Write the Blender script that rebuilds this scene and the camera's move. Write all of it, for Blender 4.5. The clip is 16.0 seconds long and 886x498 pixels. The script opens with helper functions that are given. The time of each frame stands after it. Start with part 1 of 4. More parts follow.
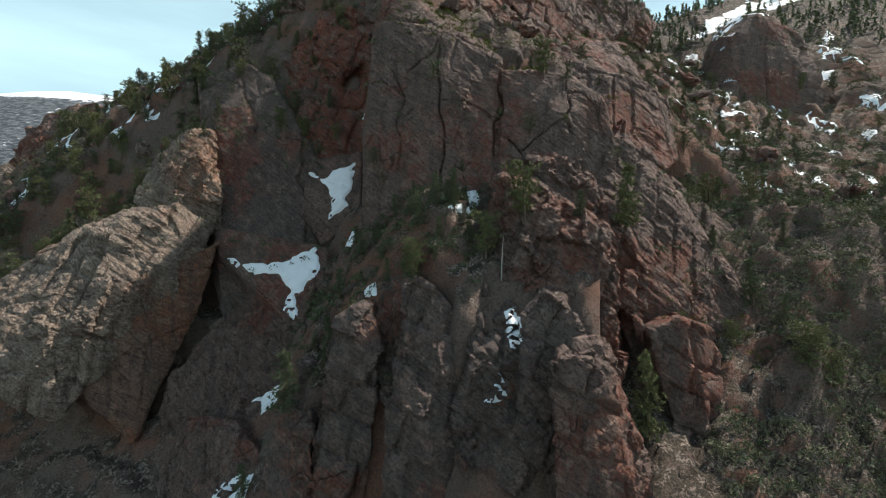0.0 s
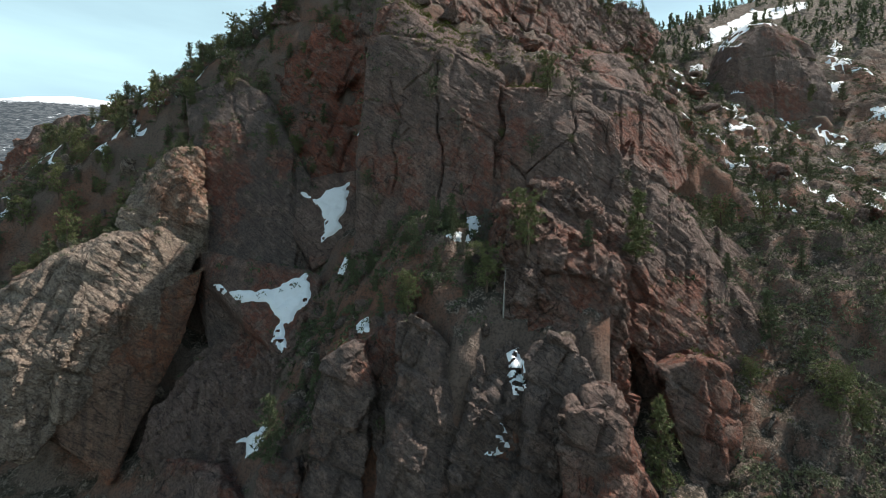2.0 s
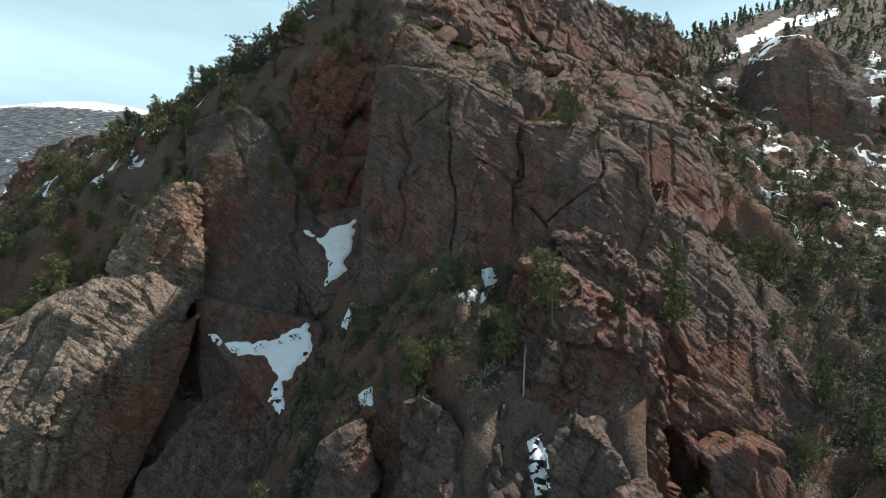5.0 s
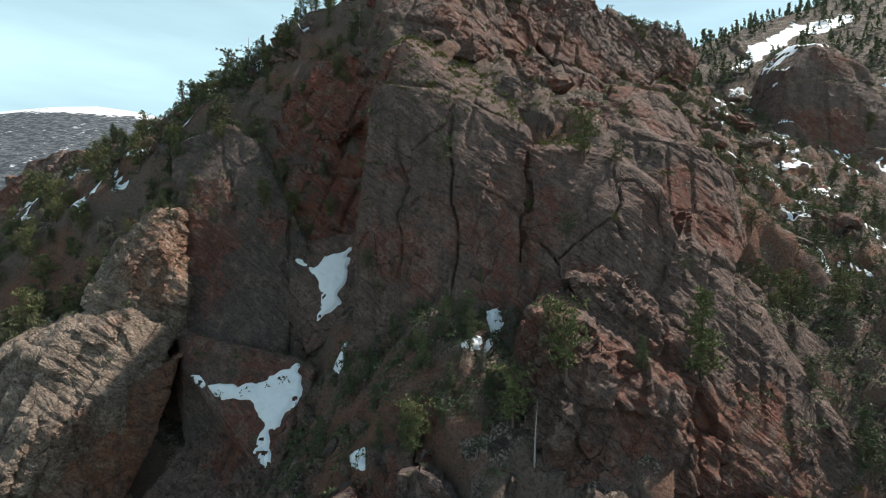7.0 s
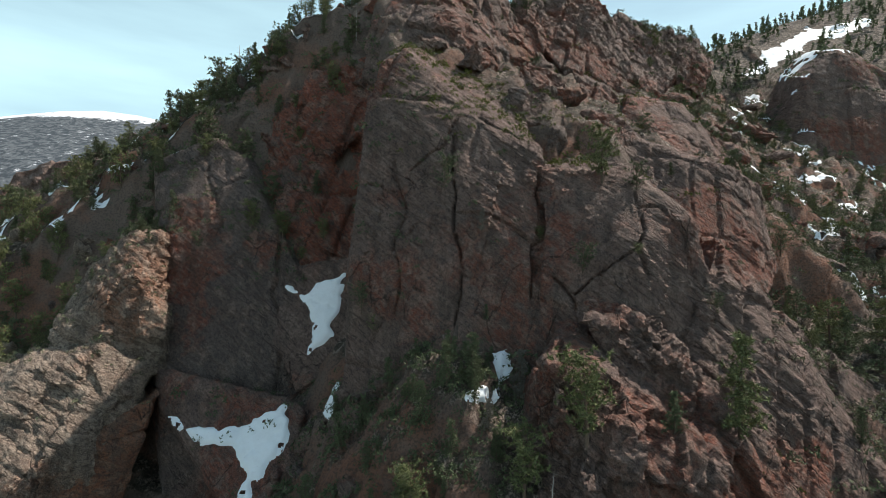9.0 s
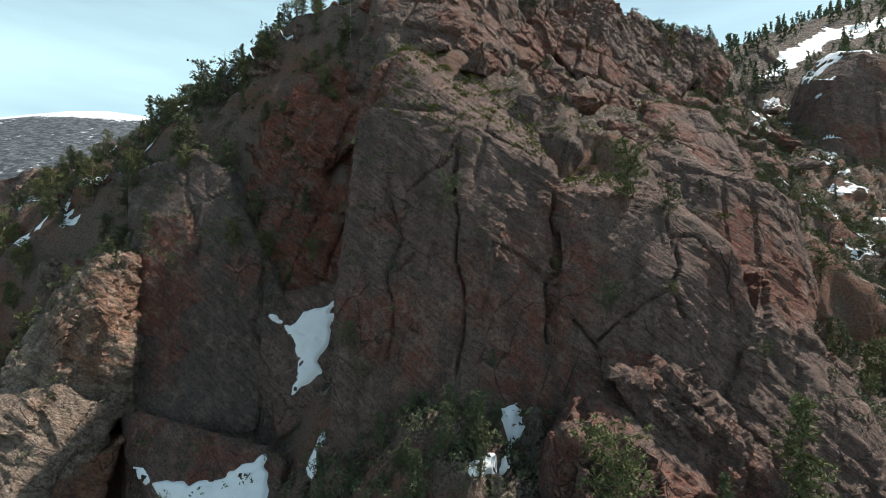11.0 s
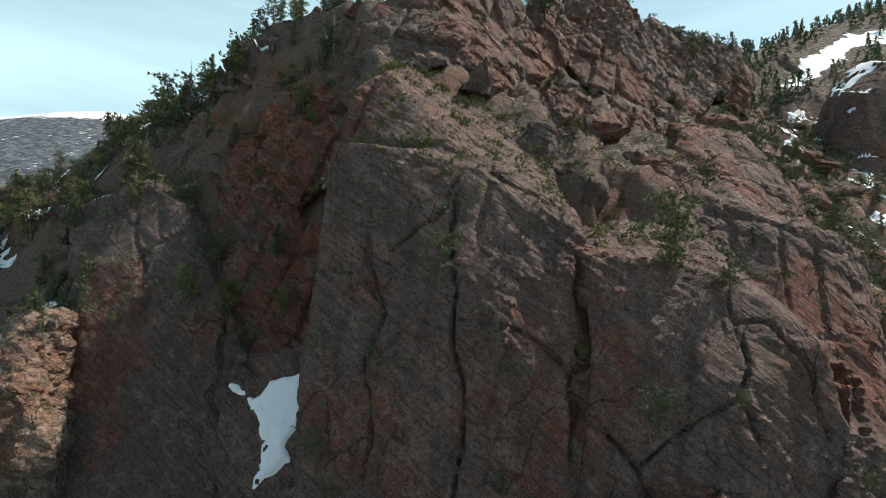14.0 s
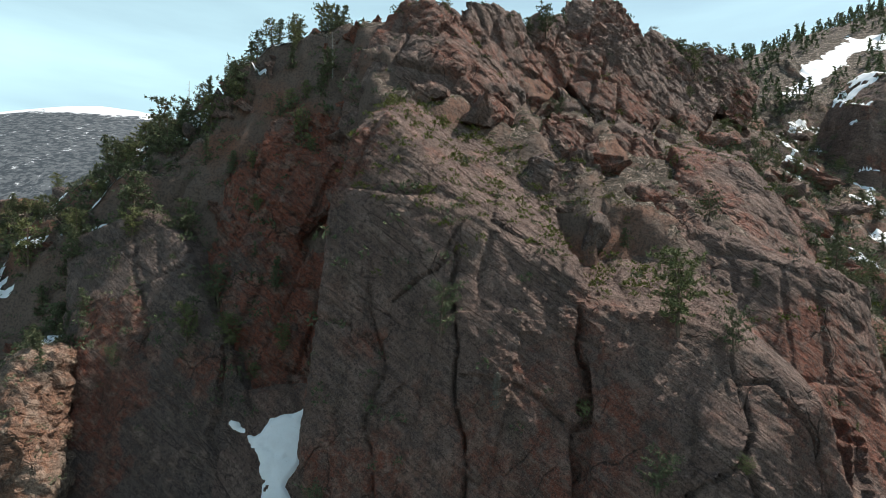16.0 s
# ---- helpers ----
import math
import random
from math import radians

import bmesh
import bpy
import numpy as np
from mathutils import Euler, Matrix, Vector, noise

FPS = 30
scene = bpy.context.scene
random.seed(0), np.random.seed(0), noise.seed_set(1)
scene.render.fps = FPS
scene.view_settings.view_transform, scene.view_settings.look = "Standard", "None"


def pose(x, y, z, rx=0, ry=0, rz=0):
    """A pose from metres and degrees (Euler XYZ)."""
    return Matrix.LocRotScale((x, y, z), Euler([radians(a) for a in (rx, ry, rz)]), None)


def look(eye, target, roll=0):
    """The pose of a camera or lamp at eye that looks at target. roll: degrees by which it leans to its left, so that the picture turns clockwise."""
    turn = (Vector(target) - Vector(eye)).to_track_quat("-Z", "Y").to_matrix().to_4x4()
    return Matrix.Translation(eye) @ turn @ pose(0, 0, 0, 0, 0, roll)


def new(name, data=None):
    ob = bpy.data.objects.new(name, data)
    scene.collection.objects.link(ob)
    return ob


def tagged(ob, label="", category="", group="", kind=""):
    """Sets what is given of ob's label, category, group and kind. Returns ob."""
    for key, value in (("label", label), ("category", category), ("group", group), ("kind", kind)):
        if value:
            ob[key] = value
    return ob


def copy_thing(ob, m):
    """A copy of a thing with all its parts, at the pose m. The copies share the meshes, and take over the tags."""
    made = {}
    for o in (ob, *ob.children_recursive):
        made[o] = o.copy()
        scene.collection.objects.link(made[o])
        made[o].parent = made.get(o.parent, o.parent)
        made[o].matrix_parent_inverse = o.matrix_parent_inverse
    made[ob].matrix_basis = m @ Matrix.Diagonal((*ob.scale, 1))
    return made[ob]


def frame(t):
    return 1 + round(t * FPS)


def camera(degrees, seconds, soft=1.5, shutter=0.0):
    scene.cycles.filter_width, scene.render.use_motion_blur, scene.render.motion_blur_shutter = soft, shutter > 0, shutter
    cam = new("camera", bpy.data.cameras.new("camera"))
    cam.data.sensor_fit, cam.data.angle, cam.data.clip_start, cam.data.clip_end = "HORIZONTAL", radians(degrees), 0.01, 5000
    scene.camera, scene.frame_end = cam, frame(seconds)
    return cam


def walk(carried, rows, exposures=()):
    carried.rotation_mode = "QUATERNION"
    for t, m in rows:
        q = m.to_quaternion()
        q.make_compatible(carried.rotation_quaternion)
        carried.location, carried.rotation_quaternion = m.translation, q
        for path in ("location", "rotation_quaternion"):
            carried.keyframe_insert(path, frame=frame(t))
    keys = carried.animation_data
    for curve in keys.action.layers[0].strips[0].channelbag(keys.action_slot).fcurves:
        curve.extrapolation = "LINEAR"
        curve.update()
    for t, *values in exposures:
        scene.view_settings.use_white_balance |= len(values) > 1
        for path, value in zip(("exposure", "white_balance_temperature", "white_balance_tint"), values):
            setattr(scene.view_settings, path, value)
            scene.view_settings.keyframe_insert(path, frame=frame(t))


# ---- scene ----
cam = camera(82.9, 16.0, soft=0.6)
METRES, EYE, TILT, LEAN, TURN = 64.0, 60.0, 0.0, 0.0, 0.0
ROWS = [
    (0.0, 0.0, 0.0, 0.0, 0.0, 0.0, 0.0),
    (0.5, 0.0019, 0.0177, 0.0187, -0.31, 0.13, 0.02),
    (1.0, 0.0037, 0.0392, 0.0355, -0.43, 0.17, 0.04),
    (1.5, 0.0052, 0.0616, 0.0496, -0.39, 0.45, 0.01),
    (2.0, 0.0058, 0.0812, 0.0638, 0.03, 0.49, -0.08),
    (2.5, 0.0056, 0.0991, 0.0804, 1.08, 0.48, -0.25),
    (3.0, 0.0066, 0.1184, 0.0983, 1.6, 0.61, -0.31),
    (3.5, 0.0073, 0.1377, 0.1202, 1.6, 0.58, -0.28),
    (4.0, 0.008, 0.1581, 0.1442, 1.6, 0.61, -0.26),
    (6.5, 0.0093, 0.273, 0.2481, 1.77, 0.93, -0.23),
    (7.0, 0.0097, 0.3023, 0.2663, 1.97, 1.09, -0.25),
    (7.5, 0.0102, 0.3313, 0.2811, 2.23, 1.32, -0.29),
    (8.0, 0.0105, 0.3595, 0.2968, 2.3, 1.34, -0.3),
    (8.5, 0.0098, 0.3871, 0.3136, 2.28, 1.36, -0.3),
    (9.0, 0.0094, 0.4147, 0.3279, 2.37, 1.46, -0.31),
    (11.5, 0.0081, 0.5908, 0.4096, 2.77, 1.44, -0.44),
    (12.0, 0.0083, 0.6368, 0.4281, 2.76, 1.62, -0.47),
    (12.5, 0.0081, 0.6792, 0.4467, 2.7, 1.79, -0.47),
    (13.0, 0.0076, 0.7113, 0.4649, 2.64, 1.69, -0.53),
    (13.5, 0.0078, 0.732, 0.4861, 2.72, 1.63, -0.57),
    (14.0, 0.0071, 0.7441, 0.5081, 2.75, 1.53, -0.62),
    (14.5, 0.006, 0.7476, 0.5294, 2.76, 1.25, -0.63),
    (15.0, 0.005, 0.747, 0.551, 2.75, 1.0, -0.59),
    (15.5, 0.004, 0.747, 0.5725, 2.71, 0.85, -0.55),
    (16.0, 0.0036, 0.7484, 0.5927, 2.66, 0.82, -0.54),
]
walk(cam, [(t, pose(0, 0, EYE, TILT, LEAN, TURN) @ pose(METRES * x, METRES * y, METRES * z, 90 + pitch, roll, yaw)) for t, x, y, z, yaw, pitch, roll in ROWS])

# ---- world, sun, exposure ----
SUN_AZ, SUN_EL = 66.0, 53.0            # degrees right of the way ahead, and above the horizon
world = bpy.data.worlds.new("sky")
scene.world = world
world.use_nodes = True
wn, wl = world.node_tree.nodes, world.node_tree.links
wn.clear()
sky = wn.new("ShaderNodeTexSky")
sky.sky_type, sky.sun_disc = "NISHITA", False
sky.sun_elevation, sky.sun_rotation = radians(SUN_EL), radians(SUN_AZ)
sky.air_density, sky.dust_density, sky.ozone_density = 1.0, 0.6, 1.0
tc = wn.new("ShaderNodeTexCoord")
stretch = wn.new("ShaderNodeMapping")
stretch.inputs["Scale"].default_value = (1.2, 1.2, 7.0)
cloud = wn.new("ShaderNodeTexNoise")
cloud.inputs["Scale"].default_value, cloud.inputs["Detail"].default_value = 2.2, 7.0
veil = wn.new("ShaderNodeMapRange")
veil.inputs["From Min"].default_value, veil.inputs["From Max"].default_value = 0.25, 0.75
veil.inputs["To Min"].default_value, veil.inputs["To Max"].default_value = 0.6, 0.95
mixc = wn.new("ShaderNodeMix")
mixc.data_type = "RGBA"
mixc.inputs["B"].default_value = (8.6, 12.6, 13.6, 1)
bg, wout = wn.new("ShaderNodeBackground"), wn.new("ShaderNodeOutputWorld")
bg.inputs["Strength"].default_value = 0.072
wl.new(tc.outputs["Generated"], stretch.inputs["Vector"])
wl.new(stretch.outputs["Vector"], cloud.inputs["Vector"])
wl.new(cloud.outputs["Fac"], veil.inputs["Value"])
# the haze is thickest low over the horizon
height, low = wn.new("ShaderNodeSeparateXYZ"), wn.new("ShaderNodeMapRange")
for key, value in (("From Min", 0.3), ("From Max", 0.7), ("To Min", 1.0), ("To Max", 0.1)):
    low.inputs[key].default_value = value
haze = wn.new("ShaderNodeMath")
haze.operation = "MULTIPLY"
wl.new(tc.outputs["Generated"], height.inputs["Vector"])
wl.new(height.outputs["Z"], low.inputs["Value"])
wl.new(veil.outputs["Result"], haze.inputs[0])
wl.new(low.outputs["Result"], haze.inputs[1])
wl.new(haze.outputs["Value"], mixc.inputs["Factor"])
wl.new(sky.outputs["Color"], mixc.inputs["A"])
wl.new(mixc.outputs["Result"], bg.inputs["Color"])
wl.new(bg.outputs["Background"], wout.inputs["Surface"])
sun = new("sun", bpy.data.lights.new("sun", "SUN"))
sun.data.energy, sun.data.angle, sun.data.color = 5.0, radians(0.6), (1.0, 0.93, 0.84)
ca, sa, ce, se = (math.cos(radians(SUN_AZ)), math.sin(radians(SUN_AZ)), math.cos(radians(SUN_EL)), math.sin(radians(SUN_EL)))
sun.matrix_world = look((sa * ce * 300, ca * ce * 300, se * 300), (0, 0, 0))
scene.view_settings.exposure = 0.36


# ---- materials ----
def shader(name, rough=0.9):
    m = bpy.data.materials.new(name)
    m.use_nodes = True
    n, l = m.node_tree.nodes, m.node_tree.links
    b = n["Principled BSDF"]
    b.inputs["Roughness"].default_value = rough
    b.inputs["Specular IOR Level"].default_value = 0.25
    return m, n, l, b


def where(n, l, scale=(1, 1, 1), turn=(0, 0, 0)):
    g, mp = n.new("ShaderNodeNewGeometry"), n.new("ShaderNodeMapping")
    mp.vector_type = "TEXTURE"
    mp.inputs["Scale"].default_value = [1 / k for k in scale]
    mp.inputs["Rotation"].default_value = [radians(a) for a in turn]
    l.new(g.outputs["Position"], mp.inputs["Vector"])
    return mp.outputs["Vector"]


def noise_tex(n, l, vec, scale, detail=5, rough=0.6):
    t = n.new("ShaderNodeTexNoise")
    t.inputs["Scale"].default_value, t.inputs["Detail"].default_value, t.inputs["Roughness"].default_value = scale, detail, rough
    l.new(vec, t.inputs["Vector"])
    return t.outputs["Fac"]


def span(n, l, fac, lo, hi, to_lo=0.0, to_hi=1.0):
    r = n.new("ShaderNodeMapRange")
    for key, v in (("From Min", lo), ("From Max", hi), ("To Min", to_lo), ("To Max", to_hi)):
        r.inputs[key].default_value = v
    l.new(fac, r.inputs["Value"])
    return r.outputs["Result"]


def blend(n, l, fac, a, b, how="MIX"):
    m = n.new("ShaderNodeMix")
    m.data_type, m.blend_type = "RGBA", how
    for key, v in (("Factor", fac), ("A", a), ("B", b)):
        if isinstance(v, (int, float)):
            m.inputs[key].default_value = v
        elif isinstance(v, tuple):
            m.inputs[key].default_value = (*v, 1)
        else:
            l.new(v, m.inputs[key])
    return m.outputs["Result"]


def add(n, l, a, b, k):
    m = n.new("ShaderNodeMath")
    m.operation = "MULTIPLY_ADD"
    l.new(b, m.inputs[0])
    m.inputs[1].default_value = k
    l.new(a, m.inputs[2])
    return m.outputs["Value"]


def rock_material(name, grey=(0.262, 0.176, 0.148), red=(0.33, 0.115, 0.074), pale=(0.43, 0.31, 0.255), redness=0.0, dip=-38):
    m, n, l, b = shader(name, 0.92)
    w = where(n, l)
    bed = where(n, l, (0.3, 0.5, 2.4), (0, -dip, 0))
    streak = where(n, l, (1.0, 1.0, 0.12))
    big = noise_tex(n, l, w, 0.055, 6, 0.62)
    mid = noise_tex(n, l, w, 0.4, 7, 0.65)
    fine = noise_tex(n, l, w, 2.4, 8, 0.7)
    grit = noise_tex(n, l, w, 8.0, 6, 0.72)
    beds = noise_tex(n, l, bed, 0.8, 7, 0.65)
    run = noise_tex(n, l, streak, 0.55, 6, 0.6)
    thin = noise_tex(n, l, where(n, l, (0.28, 0.4, 1.6), (0, -dip, 0)), 1.7, 7, 0.68)
    isred = span(n, l, add(n, l, big, mid, 0.45), 0.735 - redness, 0.80 - redness)
    c = blend(n, l, isred, grey, red)
    c = blend(n, l, span(n, l, mid, 0.50, 0.60, 0, 0.65), c, pale)
    c = blend(n, l, span(n, l, run, 0.51, 0.62, 0, 0.55), c, (0.12, 0.095, 0.08))
    c = blend(n, l, span(n, l, fine, 0.50, 0.58, 0, 0.62), c, (0.08, 0.06, 0.055))
    c = blend(n, l, span(n, l, add(n, l, beds, big, 0.4), 0.70, 0.78, 0, 0.4), c, (0.13, 0.085, 0.065))
    v = n.new("ShaderNodeTexVoronoi")
    v.feature = "DISTANCE_TO_EDGE"
    v.inputs["Scale"].default_value = 0.42
    warp = n.new("ShaderNodeVectorMath")
    warp.operation = "ADD"
    wn2 = n.new("ShaderNodeTexNoise")
    wn2.inputs["Scale"].default_value, wn2.inputs["Detail"].default_value = 0.6, 4
    l.new(bed, wn2.inputs["Vector"])
    l.new(bed, warp.inputs[0])
    l.new(wn2.outputs["Color"], warp.inputs[1])
    l.new(warp.outputs["Vector"], v.inputs["Vector"])
    crack = span(n, l, v.outputs["Distance"], 0.0, 0.05)
    tall = where(n, l, (1.0, 1.0, 0.45), (0, -dip * 0.4, 0))
    wob = n.new("ShaderNodeTexNoise")
    wob.inputs["Scale"].default_value, wob.inputs["Detail"].default_value = 0.5, 5
    l.new(tall, wob.inputs["Vector"])
    bent = n.new("ShaderNodeVectorMath")
    bent.operation = "MULTIPLY_ADD"
    bent.inputs[1].default_value = (1.6, 1.6, 1.6)
    l.new(wob.outputs["Color"], bent.inputs[0])
    l.new(tall, bent.inputs[2])
    v2 = n.new("ShaderNodeTexVoronoi")
    v2.feature = "DISTANCE_TO_EDGE"
    v2.inputs["Scale"].default_value = 0.19
    l.new(bent.outputs["Vector"], v2.inputs["Vector"])
    split = span(n, l, v2.outputs["Distance"], 0.0, 0.016)
    some = span(n, l, noise_tex(n, l, w, 0.11, 3), 0.52, 0.58)
    gap = n.new("ShaderNodeMath")
    gap.operation = "MULTIPLY"
    l.new(some, gap.inputs[0])
    l.new(span(n, l, split, 0.0, 1.0, 0.7, 0.0), gap.inputs[1])
    # shade inside cracks too thin for the mesh is painted as dark lines
    c = blend(n, l, gap.outputs["Value"], c, (0.035, 0.028, 0.024))
    c = blend(n, l, span(n, l, add(n, l, crack, big, 2.0), 0.95, 1.35, 0.75, 0.0), c, (0.06, 0.045, 0.038))
    c = blend(n, l, span(n, l, grit, 0.52, 0.60, 0, 0.6), c, (0.06, 0.044, 0.038))
    c = blend(n, l, span(n, l, grit, 0.46, 0.38, 0, 0.5), c, pale)
    c = blend(n, l, span(n, l, thin, 0.55, 0.63, 0, 0.4), c, (0.11, 0.08, 0.07))
    c = blend(n, l, span(n, l, thin, 0.45, 0.37, 0, 0.3), c, pale)
    l.new(c, b.inputs["Base Color"])
    h = add(n, l, mid, fine, 0.6)
    h = add(n, l, h, thin, -0.7)
    h = add(n, l, h, grit, 0.3)
    h = add(n, l, h, beds, 0.5)
    h = add(n, l, h, crack, 0.12)
    h = add(n, l, h, gap.outputs["Value"], -0.8)
    bump = n.new("ShaderNodeBump")
    bump.inputs["Strength"].default_value, bump.inputs["Distance"].default_value = 1.0, 1.3
    l.new(h, bump.inputs["Height"])
    l.new(bump.outputs["Normal"], b.inputs["Normal"])
    return m


ROCK = rock_material("red_brown_granite")
ROCK_RED = rock_material("rusty_granite", redness=0.05)
ROCK_RUST = rock_material("rust_red_granite", red=(0.37, 0.115, 0.07), redness=0.14)
ROCK_PALE = rock_material("tan_granite", grey=(0.42, 0.32, 0.25), red=(0.46, 0.235, 0.15), pale=(0.66, 0.52, 0.41), redness=-0.03)
ROCK_ORANGE = rock_material("orange_granite", grey=(0.33, 0.20, 0.145), red=(0.40, 0.165, 0.095), pale=(0.47, 0.31, 0.225), redness=0.08)
ROCK_GREY = rock_material("grey_lichened_granite", grey=(0.205, 0.158, 0.142), redness=-0.03)


def soil_material():
    m, n, l, b = shader("rocky_soil", 0.95)
    w = where(n, l)
    a, f, e = noise_tex(n, l, w, 0.08, 6), noise_tex(n, l, w, 0.7, 7, 0.7), noise_tex(n, l, w, 3.0, 6, 0.7)
    c = blend(n, l, span(n, l, a, 0.4, 0.62), (0.085, 0.066, 0.050), (0.135, 0.105, 0.08))
    c = blend(n, l, span(n, l, f, 0.51, 0.54), c, (0.32, 0.25, 0.205))
    c = blend(n, l, span(n, l, e, 0.47, 0.53, 0, 0.85), c, (0.045, 0.04, 0.030))
    stone = blend(n, l, span(n, l, a, 0.45, 0.6), (0.19, 0.137, 0.112), (0.24, 0.118, 0.08))
    stone = blend(n, l, span(n, l, e, 0.49, 0.56, 0, 0.7), stone, (0.10, 0.075, 0.06))
    g, x = n.new("ShaderNodeNewGeometry"), n.new("ShaderNodeSeparateXYZ")
    l.new(g.outputs["Normal"], x.inputs["Vector"])
    c = blend(n, l, span(n, l, add(n, l, x.outputs["Z"], f, 0.5), 0.80, 0.98), stone, c)
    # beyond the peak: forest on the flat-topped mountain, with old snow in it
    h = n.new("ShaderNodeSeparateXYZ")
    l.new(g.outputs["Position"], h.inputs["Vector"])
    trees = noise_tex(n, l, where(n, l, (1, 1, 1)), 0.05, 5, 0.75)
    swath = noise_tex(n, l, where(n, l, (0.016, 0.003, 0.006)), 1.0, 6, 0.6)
    # blue-grey of distant haze is put into the forest's base colour
    hazed_wood = blend(n, l, span(n, l, trees, 0.46, 0.54), (0.045, 0.055, 0.065), (0.12, 0.13, 0.14))
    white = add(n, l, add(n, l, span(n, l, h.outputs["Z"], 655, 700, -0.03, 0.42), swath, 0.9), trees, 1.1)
    hazed_wood = blend(n, l, span(n, l, white, 1.15, 1.22, 0, 0.85), hazed_wood, (0.8, 0.82, 0.85))
    c = blend(n, l, span(n, l, h.outputs["Y"], 480, 700), c, hazed_wood)
    l.new(c, b.inputs["Base Color"])
    bump = n.new("ShaderNodeBump")
    bump.inputs["Strength"].default_value, bump.inputs["Distance"].default_value = 1.0, 0.9
    l.new(add(n, l, f, e, 0.5), bump.inputs["Height"])
    l.new(bump.outputs["Normal"], b.inputs["Normal"])
    return m


def snow_material():
    m, n, l, b = shader("old_snow", 0.7)
    w = where(n, l)
    f, e = noise_tex(n, l, w, 0.8, 5), noise_tex(n, l, w, 6.0, 5)
    c = blend(n, l, span(n, l, f, 0.4, 0.7, 0, 0.35), (0.86, 0.88, 0.9), (0.72, 0.72, 0.72))
    c = blend(n, l, span(n, l, e, 0.66, 0.74, 0, 0.5), c, (0.35, 0.27, 0.2))
    l.new(c, b.inputs["Base Color"])
    bump = n.new("ShaderNodeBump")
    bump.inputs["Strength"].default_value, bump.inputs["Distance"].default_value = 0.4, 0.3
    l.new(f, bump.inputs["Height"])
    l.new(bump.outputs["Normal"], b.inputs["Normal"])
    return m


def leaf_material(name, dark, light, rough=0.75):
    m, n, l, b = shader(name, rough)
    g = n.new("ShaderNodeNewGeometry")
    o = n.new("ShaderNodeObjectInfo")
    c = blend(n, l, g.outputs["Random Per Island"], dark, light)
    c = blend(n, l, span(n, l, o.outputs["Random"], 0, 1, 0, 0.35), c, tuple(0.5 * k for k in light))
    l.new(c, b.inputs["Base Color"])
    return m


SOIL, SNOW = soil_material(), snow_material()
NEEDLES = leaf_material("conifer_needles", (0.040, 0.054, 0.030), (0.175, 0.195, 0.10))
OLIVE = leaf_material("olive_needles", (0.055, 0.068, 0.032), (0.25, 0.26, 0.11))
SCRUB = leaf_material("scrub_leaves", (0.045, 0.05, 0.028), (0.30, 0.30, 0.18))
GREYSCRUB = leaf_material("bare_scrub_twigs", (0.10, 0.09, 0.075), (0.24, 0.215, 0.18))
GREEN = leaf_material("green_scrub_leaves", (0.06, 0.075, 0.012), (0.17, 0.18, 0.04))
BARK, _n, _l, _b = shader("bark", 0.9)
_l.new(blend(_n, _l, noise_tex(_n, _l, where(_n, _l, (1, 1, 0.2)), 9.0), (0.07, 0.05, 0.038), (0.19, 0.135, 0.10)), _b.inputs["Base Color"])
DEAD, _n, _l, _b = shader("dead_wood", 0.85)
_l.new(blend(_n, _l, noise_tex(_n, _l, where(_n, _l, (1, 1, 0.2)), 9.0), (0.20, 0.18, 0.16), (0.42, 0.39, 0.35)), _b.inputs["Base Color"])


# ---- noise for the shapes ----
def hashed(ix, iy, iz, seed):
    h = (ix * 374761393 + iy * 668265263 + iz * 2147483647 + seed * 1274126177) & 0xFFFFFFFF
    h = ((h ^ (h >> 13)) * 1274126177) & 0xFFFFFFFF
    h = ((h ^ (h >> 16)) * 2246822519) & 0xFFFFFFFF
    return ((h ^ (h >> 15)) & 0xFFFFFF) / float(0xFFFFFF)


def n3(p, wave, seed=0):
    """Smooth noise in -1..1 with that wavelength."""
    q = p / wave
    i = np.floor(q).astype(np.int64)
    f = q - i
    f = f * f * f * (f * (f * 6 - 15) + 10)
    out = np.zeros(len(p))
    for dx in (0, 1):
        for dy in (0, 1):
            for dz in (0, 1):
                k = (f[:, 0] if dx else 1 - f[:, 0]) * (f[:, 1] if dy else 1 - f[:, 1]) * (f[:, 2] if dz else 1 - f[:, 2])
                out += k * hashed(i[:, 0] + dx, i[:, 1] + dy, i[:, 2] + dz, seed)
    return out * 2 - 1


def fbm(p, wave, octaves=4, seed=0):
    return sum(n3(p, wave / 2 ** k, seed + k) * 0.55 ** k for k in range(octaves))


def blocks(p, wave, seed=0):
    """Jointed blocks: a random height for each cell, and the distance to the joint between two cells."""
    q = p / wave
    i = np.floor(q).astype(np.int64)
    best, second, val = np.full(len(p), 9.0), np.full(len(p), 9.0), np.zeros(len(p))
    lean = np.zeros(len(p))
    for dx in (-1, 0, 1):
        for dy in (-1, 0, 1):
            for dz in (-1, 0, 1):
                a, b, c = i[:, 0] + dx, i[:, 1] + dy, i[:, 2] + dz
                r0, r1, r2 = hashed(a, b, c, seed), hashed(a, b, c, seed + 1), hashed(a, b, c, seed + 2)
                ox, oy, oz = q[:, 0] - a - r0, q[:, 1] - b - r1, q[:, 2] - c - r2
                d = ox * ox + oy * oy + oz * oz
                near = d < best
                lean = np.where(near, ox * (r1 - 0.5) + oy * (r2 - 0.5) + oz * (r0 - 0.5), lean)
                second = np.where(near, best, np.minimum(second, d))
                val = np.where(near, hashed(a, b, c, seed + 3), val)
                best = np.where(near, d, best)
    return val * 2 - 1 + 2.2 * lean, np.sqrt(second) - np.sqrt(best)


